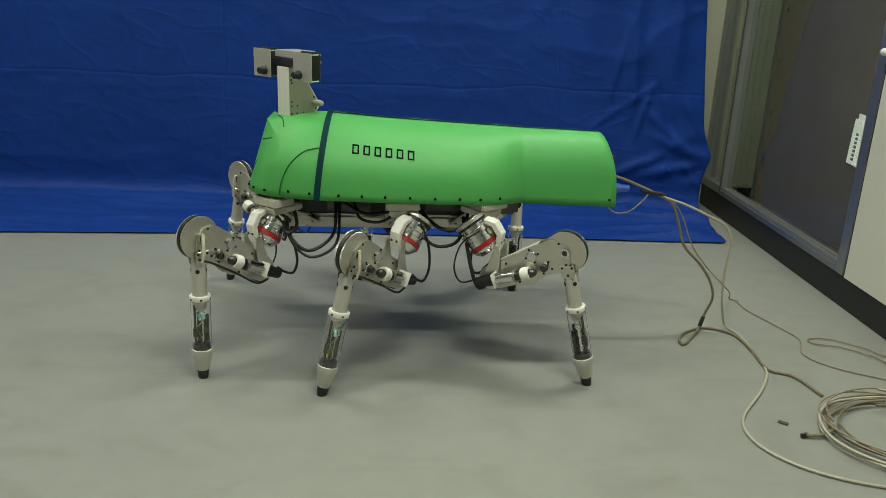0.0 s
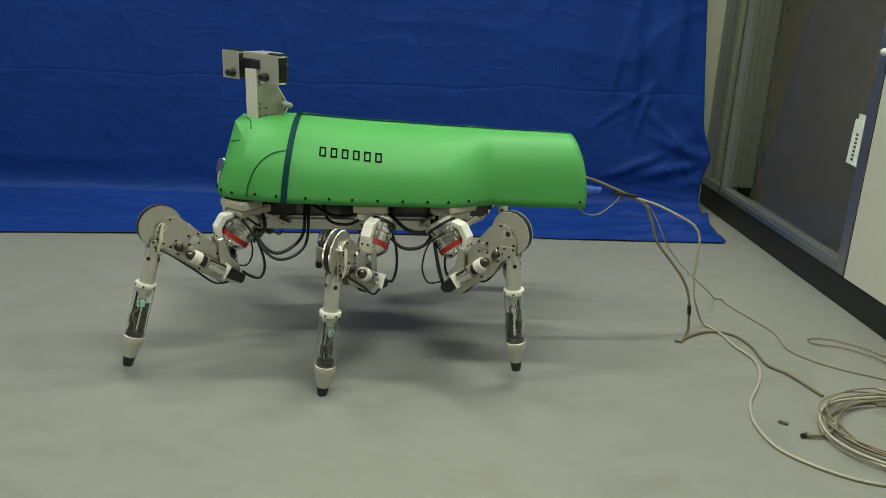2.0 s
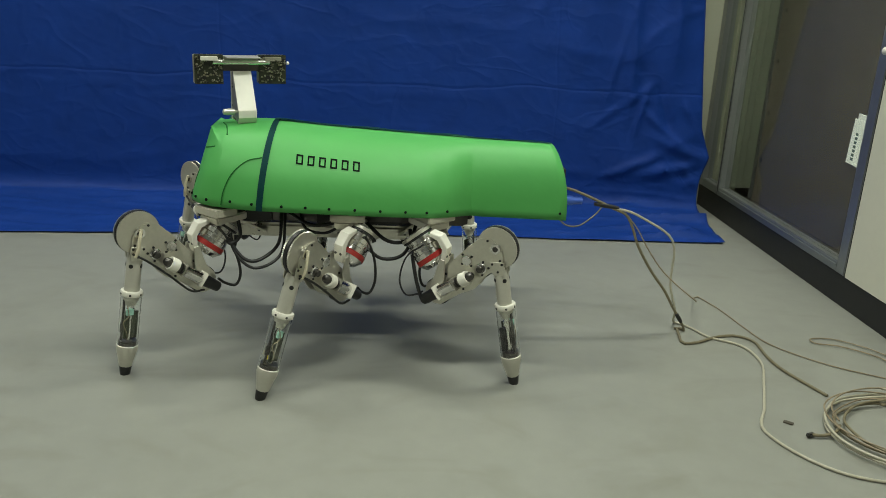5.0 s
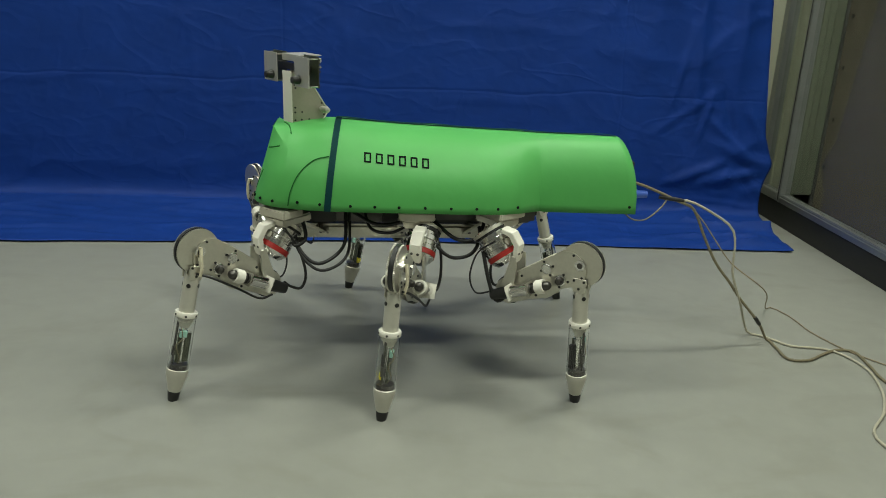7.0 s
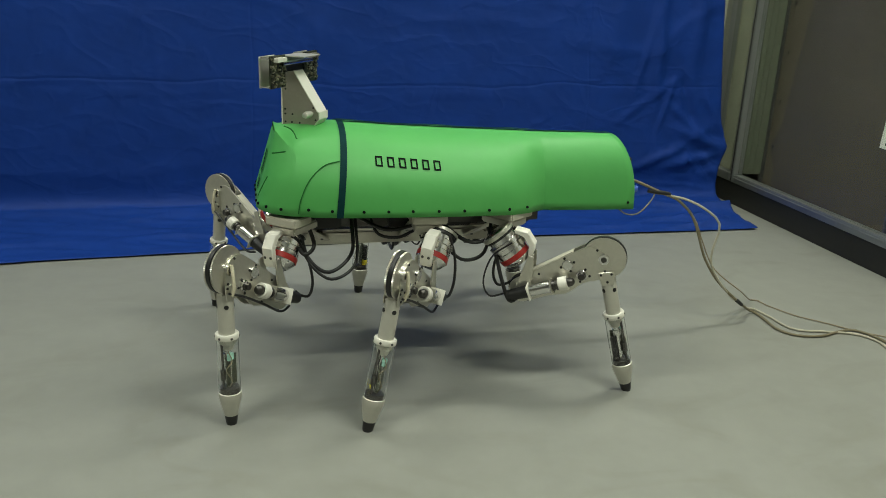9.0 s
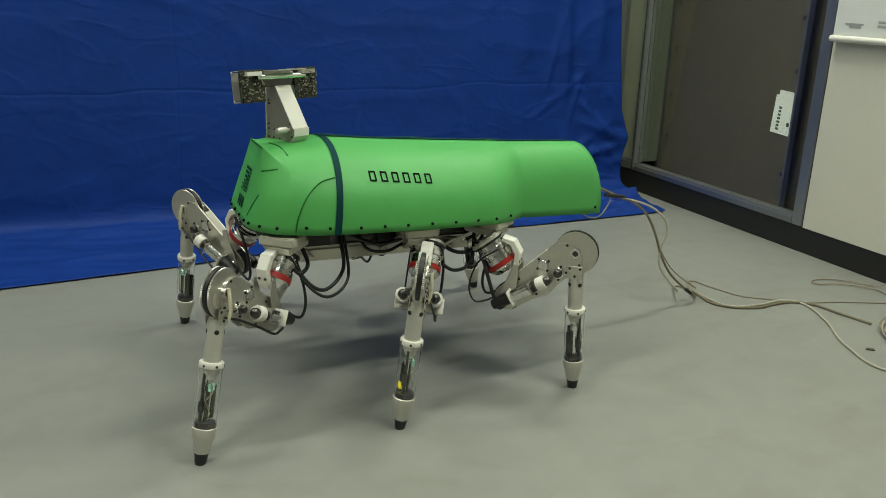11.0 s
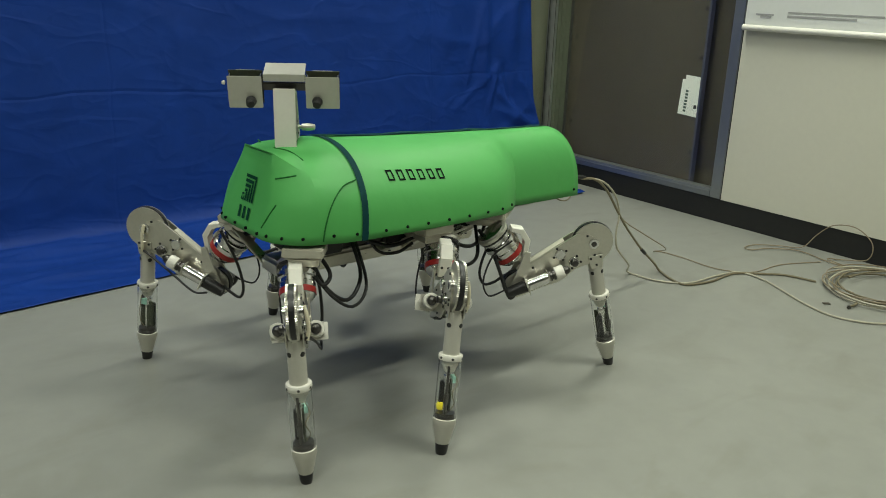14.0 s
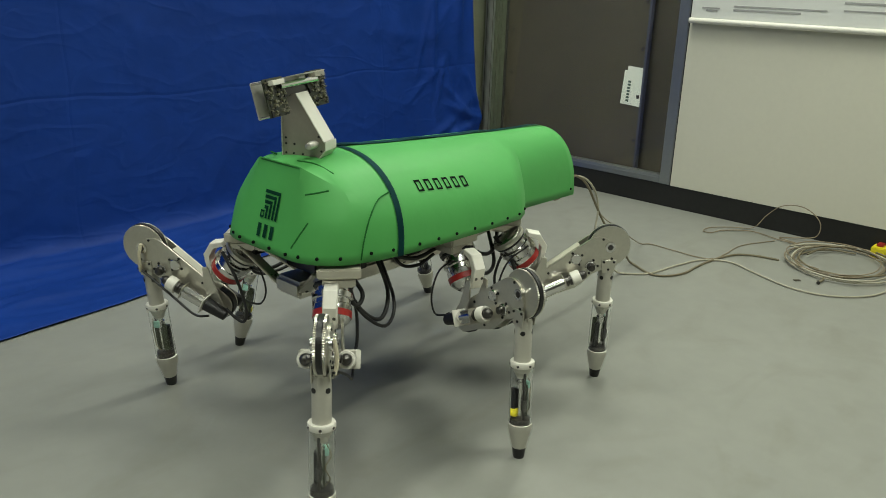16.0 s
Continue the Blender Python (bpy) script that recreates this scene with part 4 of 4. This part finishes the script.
# ---- head ----
HEAD = (0.395, 0.028, 0.628)
neck_out = [(0.047, 0.0), (0.047, 0.130), (0.012, 0.136), (-0.053, 0.040), (-0.056, 0.024), (-0.034, -0.003)]
neck = part("neck", plate(neck_out, 0.019, 0.0215, 0.0006), M_NECK, robot, "tall folded metal neck bracket")
part("neck_side", plate(neck_out, -0.0215, -0.019, 0.0006), M_NECK, neck)
part("front_strip", boxed(0.046, 0.0485, -0.024, 0.024, -0.002, 0.134, bevel=0.001), M_WHITE, neck, "white front strip")
bm = box(bmesh.new(), -0.001, 0.0015, -0.024, 0.024, 0, 0.116, bevel=0.0008, m=pose(-0.053, 0, 0.040, 0, 33.7, 0))
box(bm, -0.0575, -0.055, -0.024, 0.024, 0.022, 0.041, bevel=0.0008)
box(bm, -0.0012, 0.0012, -0.024, 0.024, -0.033, 0.0, bevel=0.0008, m=pose(-0.0562, 0, 0.023, 0, -39, 0))
part("back_strip", finish(bm, 40), M_WHITE, neck, "white slanted back strip")
part("lever", turned([(0.0215, 0.004), (0.030, 0.004), (0.031, 0.008), (0.046, 0.009), (0.060, 0.007), (0.062, 0.003)], 14, "y", pose(-0.036, 0, 0.036)), M_BOARDALU, neck, "short bright lever")
screw = to_mesh("neck_screw", turned([(0.021, 0.0025), (0.0228, 0.0025)], 8, "y"), M_BLACK)
for x, z in ((0.038, 0.010), (0.038, 0.030), (0.038, 0.042), (0.020, 0.010), (0.036, 0.092), (0.038, 0.100), (0.018, 0.030), (-0.002, 0.010), (-0.04, 0.05), (-0.046, 0.020)):
    part("neck_screw", screw, None, neck, at=pose(x, 0, z))
    part("neck_screw", screw, None, neck, at=pose(x, 0, z) @ pose(0, 0, 0, 0, 0, 180))

rig = part("camera_bar", boxed(0.020, 0.028, -0.088, 0.088, -0.008, 0.010, bevel=0.002), M_DARKSTEEL, robot, "twin camera bar on the neck")
bm = box(bmesh.new(), -0.034, 0.032, -0.045, 0.045, 0.0295, 0.032, bevel=0.001)
box(bm, 0.030, 0.0325, -0.045, 0.045, 0.015, 0.032, bevel=0.001)
part("cap_plate", finish(bm, 40), M_BOARDALU, rig, "pale folded metal cap plate")
part("cross_tube", turned([(-0.075, 0.007), (0.075, 0.007)], 14, "y", pose(0.010, 0, 0.016)), M_STEEL, rig)
for s in (1, -1):
    cp = part("camera_plate", boxed(0.040, 0.0425, -0.037, 0.037, -0.042, 0.033, bevel=0.0012), M_BOARDALU, rig, "pale metal camera plate", at=pose(0.004, 0.084 * s, 0.0))
    part("lens", turned([(0.042, 0.011), (0.044, 0.0120), (0.051, 0.011), (0.054, 0.0092), (0.062, 0.0092), (0.064, 0.007)], 18, "x", pose(0, -0.012 * s, -0.024)), M_BLACK, cp, "black camera lens")
    part("circuit_board", boxed(0.012, 0.0145, -0.037, 0.037, -0.042, 0.035, bevel=0.0004), M_BOARD, cp, "dark circuit board")
    rnd = random.Random(4 + s)
    for kind, count, big, tall, material in (("chips", 26, 0.006, 0.004, M_BLACK), ("circuitry", 60, 0.0028, 0.008, M_PARTS), ("tinned_parts", 34, 0.0020, 0.007, M_CHIP)):
        bm = bmesh.new()
        for k in range(count):
            y, z, a, b, h = rnd.uniform(-0.034, 0.034), rnd.uniform(-0.038, 0.030), rnd.uniform(0.3, 1) * big, rnd.uniform(0.3, 1) * big, rnd.uniform(0.3, 1) * tall
            box(bm, 0.012 - h, 0.012, y - a, y + a, z - b, z + b)
        part(kind, finish(bm), material, cp)
    part("ribbon_plug", boxed(-0.002, 0.0118, -0.022, 0.022, 0.020, 0.030, bevel=0.0008), M_WHITE if s > 0 else M_CHIP, cp)
    for y in (-0.033, 0.033):
        for z in (-0.038, 0.029):
            part("stand_off", turned([(0.0146, 0.0025), (0.040, 0.0025)], 8, "x", pose(0, y, z)), M_STEEL, cp)
part("end_knob", turned([(-0.128, 0.0045), (-0.132, 0.0045), (-0.134, 0.003)], 12, "y", pose(0.034, 0, 0.012)), M_WHITE, rig)

# ---- things on the floor ----
tag = part("metal_tag", boxed(-0.012, 0.012, -0.007, 0.007, 0, 0.003, bevel=0.001, m=pose(0.787, 1.089, 0.0005, 0, 0, -40)), M_BROWN, None)
tagged(tag, "small dark grey strip lying on the floor", "metal strip")
yb = part("power_adapter", boxed(1.285, 1.345, 0.93, 0.985, 0.0, 0.045, bevel=0.004), M_YELLOW, None)
tagged(yb, "small yellow box on the floor by the baseboard", "box")
part("red_switch", boxed(1.30, 1.335, 0.945, 0.97, 0.0452, 0.056, bevel=0.002), M_RED, yb)


def coil(cx, cy, turns, r0, squash, seed, z=0.006):
    rnd = random.Random(seed)
    pts = []
    for k in range(int(turns * 14)):
        a = 2 * math.pi * k / 14 + rnd.uniform(-0.05, 0.05)
        lap = k / 14
        r = r0 * (1 + 0.05 * math.sin(lap * 2.3 + seed) + 0.02 * rnd.uniform(-1, 1))
        ox, oy = 0.018 * math.sin(lap * 1.7 + seed), 0.018 * math.cos(lap * 2.1 + seed)
        pts.append((cx + ox + r * math.cos(a), cy + oy + squash * r * math.sin(a), z + 0.007 * lap + 0.004 * rnd.random()))
    return pts


heap = part("cable_coil", tubed(coil(1.08, 1.03, 2.3, 0.225, 0.86, 1), 0.0036, 8, 300), M_CABLE_W, None)
tagged(heap, "loose coil of pale and brown cables heaped on the floor", "cable coil")
part("brown_turn", tubed(coil(1.09, 1.02, 2.4, 0.19, 0.80, 5), 0.0034, 8, 300), M_CABLE_B, heap)
part("thin_turn", tubed(coil(1.09, 1.05, 2.6, 0.20, 0.84, 9, 0.010), 0.0021, 6, 260), M_CABLE_T, heap)
part("cable_end", tubed(((0.900, 1.06, 0.012), (0.875, 1.03, 0.012), (0.84, 1.018, 0.009), (0.812, 1.022, 0.008)), 0.0042, 8), M_CABLE_B, heap)
part("end_clip", boxed(-0.014, 0.008, -0.006, 0.006, 0.001, 0.012, bevel=0.003, m=pose(0.812, 1.024, 0, 0, 0, 20)), M_DARKSTEEL, heap)
thin = part("thin_cable", tubed(((1.20, 1.20, 0.01), (1.22, 1.32, 0.006), (1.25, 1.45, 0.006), (1.17, 1.54, 0.006), (1.10, 1.565, 0.005), (1.10, 1.60, 0.005), (1.17, 1.60, 0.005), (1.24, 1.54, 0.006), (1.29, 1.46, 0.012), (1.315, 1.42, 0.07), (1.32, 1.36, 0.125), (1.32, 1.27, 0.135), (1.315, 1.20, 0.09), (1.30, 1.20, 0.03), (1.29, 1.28, 0.008), (1.25, 1.33, 0.006), (1.20, 1.22, 0.012)), 0.0022, 6, 200), M_CABLE_T, None)
tagged(thin, "thin brown wire looped on the floor and against the baseboard", "wire")

# the trailing cables, in short stiff links: behind the tail, down to the floor and on to the coil
TAIL = [(-0.49, 0.0, 0.478), (-0.55, 0.0, 0.460), (-0.61, 0.0, 0.436), (-0.66, 0.0, 0.414)]
# hanging part, ahead and up in the robot's space, at set times; then the part on the floor, x and y
WHITE_HANG = {0: [(-0.74, 0.388), (-0.81, 0.357), (-0.868, 0.327), (-0.892, 0.285), (-0.890, 0.22), (-0.888, 0.14), (-0.895, 0.07)],
              7: [(-0.690, 0.416), (-0.755, 0.386), (-0.823, 0.342), (-0.844, 0.297), (-0.847, 0.24), (-0.852, 0.19), (-0.885, 0.11)],
              10: [(-0.737, 0.392), (-0.802, 0.365), (-0.853, 0.326), (-0.858, 0.294), (-0.836, 0.234), (-0.845, 0.170), (-0.93, 0.080)],
              13.5: [(-0.720, 0.405), (-0.779, 0.382), (-0.834, 0.333), (-0.863, 0.264), (-0.854, 0.20), (-0.870, 0.14), (-0.94, 0.070)]}
BROWN_HANG = {0: [(-0.698, 0.392), (-0.722, 0.340), (-0.750, 0.262), (-0.805, 0.205), (-0.845, 0.150), (-0.862, 0.095), (-0.845, 0.045)],
              7: [(-0.700, 0.398), (-0.725, 0.360), (-0.745, 0.317), (-0.793, 0.231), (-0.846, 0.167), (-0.884, 0.117), (-0.956, 0.036)],
              10: [(-0.700, 0.398), (-0.763, 0.349), (-0.799, 0.283), (-0.825, 0.207), (-0.868, 0.136), (-0.920, 0.09), (-0.990, 0.045)],
              13.5: [(-0.720, 0.404), (-0.782, 0.363), (-0.853, 0.276), (-0.900, 0.220), (-0.947, 0.171), (-1.01, 0.11), (-1.09, 0.045)]}
THIN_HANG = {0: [(-0.705, 0.392), (-0.738, 0.345), (-0.775, 0.262), (-0.835, 0.188), (-0.910, 0.115)], 7: [(-0.700, 0.395), (-0.740, 0.355), (-0.782, 0.301), (-0.846, 0.224), (-0.960, 0.140)],
             10: [(-0.700, 0.398), (-0.776, 0.330), (-0.811, 0.245), (-0.860, 0.147), (-0.960, 0.070)], 13.5: [(-0.720, 0.404), (-0.788, 0.358), (-0.879, 0.248), (-1.006, 0.172), (-1.15, 0.090)]}
WHITE_FLOOR = {0: [(0.868, 1.68), (0.888, 1.60), (0.88, 1.50), (0.866, 1.37), (0.80, 1.25), (0.69, 1.10), (0.677, 0.984), (0.749, 0.88), (0.89, 0.814), (1.06, 0.80)],
               7: [(0.64, 1.72), (0.691, 1.69), (0.738, 1.634), (0.849, 1.606), (0.89, 1.493), (0.857, 1.353), (0.788, 1.228), (0.69, 1.09), (0.78, 0.88), (1.06, 0.80)],
               10: [(0.63, 1.76), (0.656, 1.67), (0.66, 1.53), (0.76, 1.49), (0.856, 1.501), (0.913, 1.462), (0.878, 1.354), (0.75, 1.181), (0.69, 0.97), (1.06, 0.80)],
               13.5: [(0.47, 1.69), (0.474, 1.579), (0.534, 1.476), (0.687, 1.471), (0.813, 1.465), (0.825, 1.353), (0.72, 1.134), (0.69, 1.0), (0.78, 0.88), (1.06, 0.80)],
               16: [(0.36, 1.57), (0.44, 1.50), (0.60, 1.47), (0.735, 1.43), (0.79, 1.34), (0.747, 1.24), (0.685, 1.08), (0.705, 0.95), (0.83, 0.84), (1.06, 0.80)]}
BROWN_FLOOR = {0: [(0.755, 1.63), (0.69, 1.54), (0.682, 1.57), (0.72, 1.63), (0.80, 1.67), (0.87, 1.62), (0.88, 1.50), (0.875, 1.38), (0.93, 1.34), (0.957, 1.23)],
               7: [(0.68, 1.68), (0.683, 1.62), (0.682, 1.54), (0.74, 1.532), (0.80, 1.57), (0.867, 1.607), (0.918, 1.595), (0.91, 1.50), (0.900, 1.387), (0.957, 1.23)],
               10: [(0.61, 1.73), (0.617, 1.67), (0.609, 1.588), (0.630, 1.514), (0.711, 1.470), (0.78, 1.48), (0.856, 1.497), (0.913, 1.452), (0.93, 1.345), (0.957, 1.23)],
               13.5: [(0.585, 1.62), (0.556, 1.56), (0.54, 1.475), (0.651, 1.445), (0.73, 1.45), (0.803, 1.447), (0.868, 1.382), (0.92, 1.33), (0.94, 1.29), (0.957, 1.22)],
               16: [(0.49, 1.60), (0.44, 1.50), (0.46, 1.445), (0.54, 1.41), (0.63, 1.41), (0.73, 1.405), (0.82, 1.39), (0.90, 1.36), (0.94, 1.30), (0.957, 1.22)]}
THIN_FLOOR = {0: [(0.98, 1.93), (1.0, 1.83), (1.04, 1.71), (1.07, 1.60), (1.03, 1.49), (1.08, 1.405), (1.20, 1.33)],
              7: [(0.80, 1.94), (0.845, 1.90), (0.855, 1.83), (0.862, 1.733), (0.92, 1.58), (1.05, 1.43), (1.20, 1.33)],
              10: [(0.64, 1.75), (0.665, 1.679), (0.72, 1.585), (0.80, 1.54), (0.90, 1.47), (1.03, 1.41), (1.20, 1.33)],
              13.5: [(0.74, 1.80), (0.780, 1.70), (0.774, 1.562), (0.805, 1.476), (0.87, 1.41), (1.03, 1.40), (1.20, 1.33)],
              16: [(0.74, 1.69), (0.76, 1.57), (0.755, 1.47), (0.78, 1.41), (0.87, 1.40), (1.03, 1.40), (1.20, 1.33)]}


def catmull(rows, t):
    """Rows of numbers, each led by its time, read at t along a smooth curve."""
    a = np.array(rows, float)
    ts = a[:, 0]
    i = int(np.clip(np.searchsorted(ts, t) - 1, 0, len(ts) - 2))
    d = np.zeros_like(a)
    d[1:-1] = (a[2:] - a[:-2]) / (ts[2:] - ts[:-2])[:, None]
    h = ts[i + 1] - ts[i]
    s = (t - ts[i]) / h
    return ((2 * s ** 3 - 3 * s * s + 1) * a[i] + (s ** 3 - 2 * s * s + s) * h * d[i] + (3 * s * s - 2 * s ** 3) * a[i + 1] + (s ** 3 - s * s) * h * d[i + 1])[1:]


def body_pose(t):
    x, y, z, yaw, pitch, roll = catmull(BODY_ROWS, t)
    return pose(x, y, z, roll, pitch, yaw)


def between(rows, t):
    """The points of rows, a dict by time, at the time t."""
    k = sorted(rows)
    j = max(i for i in range(len(k)) if k[i] <= t)
    if j == len(k) - 1:
        return rows[k[j]]
    s = (t - k[j]) / (k[j + 1] - k[j])
    return [(p[0] + (q[0] - p[0]) * s, p[1] + (q[1] - p[1]) * s) for p, q in zip(rows[k[j]], rows[k[j + 1]])]


def cable_points(t, hang, floors, r, n):
    m = body_pose(t)
    pts = [tuple(m @ Vector(p)) for p in TAIL] + [tuple(m @ Vector((x, 0.0, z))) for x, z in between(hang, t)]
    pts += [(x, y, r + 0.001) for x, y in between(floors, t)]
    out = smooth_path(pts, n + 1)
    out[:, 2] = np.maximum(out[:, 2], r + 0.001)
    return out


CABLES = []
for name, label, hang, floors, r, n, material in (
        ("trailing_cable", "pale round cable trailing from the robot's tail across the floor", WHITE_HANG, WHITE_FLOOR, 0.0036, 84, M_CABLE_W),
        ("trailing_cable", "twisted brown cable trailing from the robot's tail across the floor", BROWN_HANG, BROWN_FLOOR, 0.0041, 84, M_CABLE_B),
        ("trailing_wire", "thin brown wire trailing from the robot's tail across the floor", THIN_HANG, THIN_FLOOR, 0.0020, 64, M_CABLE_T)):
    top = tagged(new(name), label, "cable")
    length = max(np.linalg.norm(np.diff(cable_points(t, hang, floors, r, n), axis=0), axis=1).max() for t in (0, 4, 9, 12.5, 15.9))
    link = to_mesh("link", turned([(-0.3 * r, 0.35 * r), (0.0, r), (length, r), (length + 0.3 * r, 0.35 * r)], 8, "x"), material)
    CABLES.append((hang, floors, r, n, [part("link", link, None, top) for _ in range(n)]))

# a dark taped joint on the brown cable, carried by one of its links
part("taped_joint", turned([(-0.016, 0.004), (-0.014, 0.0062), (0.014, 0.0062), (0.018, 0.0045)], 10, "x"), M_BLACK, CABLES[1][4][36], "black taped joint")

# ---- what moves ----
# the feet's stands: from, to (seconds), x, y
STANDS = {
    ("front", 1): [(-1, 0.5, -0.671, 1.285), (2.15, 5.3, -0.868, 1.299), (6.5, 9.35, -1.013, 1.262), (11.0, 14.45, -1.144, 1.196), (15.75, 17, -1.318, 1.233)],
    ("rear", 1): [(-1, 0.65, 0.334, 1.281), (2.25, 5.5, 0.131, 1.281), (6.5, 9.35, -0.014, 1.278), (11.0, 14.45, -0.187, 1.210), (15.75, 17, -0.386, 1.212)],
    ("middle", 1): [(-1, 2.8, -0.356, 1.200), (4.4, 7.25, -0.506, 1.176), (8.9, 10.5, -0.703, 1.182), (11.9, 12.2, -0.655, 1.170), (13.4, 17, -0.845, 1.121)],
    ("middle", -1): [(-1, 0.6, -0.30, 2.050), (2.25, 5.45, -0.455, 2.060), (6.4, 9.4, -0.619, 2.063), (11.0, 14.4, -0.79, 2.045), (15.7, 17, -0.951, 2.032)],
    ("front", -1): [(-1, 2.8, -0.747, 2.022), (4.4, 7.3, -0.905, 2.015), (8.9, 11.6, -1.075, 2.000), (13.4, 17, -1.211, 1.958)],
    ("rear", -1): [(-1, 2.8, 0.223, 1.978), (4.4, 7.3, 0.084, 2.003), (8.9, 11.6, -0.10, 1.985), (13.4, 17, -0.271, 1.938)],
}


def foot_at(stands, t):
    for (a0, a1, ax, ay), (b0, b1, bx, by) in zip(stands, stands[1:]):
        if t <= a1:
            return Vector((ax, ay, 0.012))
        if t < b0:
            s = (t - a1) / (b0 - a1)
            g = s ** 0.92
            g = g * g * (3 - 2 * g)
            return Vector((ax + (bx - ax) * g, ay + (by - ay) * g, 0.012 + (0.060 if bx < ax else 0.0) * math.sin(math.pi * s ** 1.6)))
    return Vector((*stands[-1][2:], 0.012))


def leg_poses(hip, side, foot):
    """The poses of hip, thigh and shin, in the robot's space, that put the foot there."""
    x, y, z, az = hip
    h = Vector((x, y * side, z))
    up = -Vector((math.cos(az) * math.sin(HIP_LEAN), side * math.sin(az) * math.sin(HIP_LEAN), -math.cos(HIP_LEAN)))
    v = foot - h
    out = (v - up * v.dot(up)).normalized()
    m = Matrix.Translation(h) @ Matrix((out, up.cross(out), up)).transposed().to_4x4()
    w = v - COXA * out
    r, q = w.dot(out), w.dot(up)
    d = min(math.hypot(r, q), (FEMUR + SHIN) * 0.999)
    base = math.atan2(q, r)
    a = math.acos((FEMUR ** 2 + d * d - SHIN ** 2) / (2 * FEMUR * d))
    b = math.acos((SHIN ** 2 + d * d - FEMUR ** 2) / (2 * SHIN * d))
    thigh = m @ pose(COXA, 0, 0, 0, -math.degrees(base + a), 0)
    shin = m @ pose(COXA + FEMUR * math.cos(base + a), 0, FEMUR * math.sin(base + a), 0, -math.degrees(base - b), 0)
    return m, thigh, shin


# seconds, pan of the neck (to its left), tilt of the cameras (down)
HEAD_ROWS = [(0, 46, 0), (3.2, 46, 0), (4.0, 20, 0), (4.7, -66, 0), (5.3, -70, 0), (6.15, -70, 0), (6.3, -55, 0), (6.4, -40, 0), (6.6, -22, 0), (6.7, -13, 0), (6.8, 4, 0), (6.9, 19, 0), (7.0, 33, 0), (7.2, 46, 0), (7.35, 48, 0),
             (8.25, 48, 0), (8.4, 35, 0), (8.6, 10, 0), (8.8, -18, 0), (9.0, -32, 0), (9.2, -38, 2), (10.2, -39, 4), (11.2, -66, 8), (12.3, -68, 10), (12.75, -66, 12), (12.9, -58, 14), (13.0, -44, 15), (13.1, -32, 15), (13.2, -16, 16),
             (13.3, -2, 17), (13.5, 14, 18), (13.7, 37, 18), (13.85, 54, 17), (14.0, 57, 17), (15.12, 57, 16), (15.3, 39, 16), (15.45, 20, 16), (15.6, 5, 15), (15.8, -32, 14), (16.0, -68, 14)]


def motions():
    """Keys everything that moves."""
    times = [i * 0.25 for i in range(65)]
    walk(robot, [(t, body_pose(t)) for t in times])
    for (key, s), (hip, thigh, shin) in LEGS.items():
        rows = [leg_poses(HIPS[key], s, body_pose(t).inverted() @ foot_at(STANDS[key, s], t)) for t in times]
        for ob, k in ((hip, 0), (thigh, 1), (shin, 2)):
            walk(ob, [(t, r[k]) for t, r in zip(times, rows)])
    walk(neck, [(t, pose(*HEAD, 0, 0, p)) for t, p, _ in HEAD_ROWS])
    walk(rig, [(t, pose(*HEAD, 0, 0, p) @ pose(0.005, 0, 0.143, 0, d, 0)) for t, p, d in HEAD_ROWS])
    for hang, floors, r, n, links in CABLES:
        for i, ob in enumerate(links):
            ob.rotation_mode = "QUATERNION"
        keys = [i * 1.0 for i in range(17)]
        paths = [cable_points(min(t, 15.999), hang, floors, r, n) for t in keys]
        for i, ob in enumerate(links):
            rows = []
            for t, p in zip(keys, paths):
                q = Vector(p[i + 1] - p[i]).to_track_quat("X", "Z")
                rows.append((t, Matrix.Translation(p[i]) @ q.to_matrix().to_4x4()))
            walk(ob, rows)


motions()
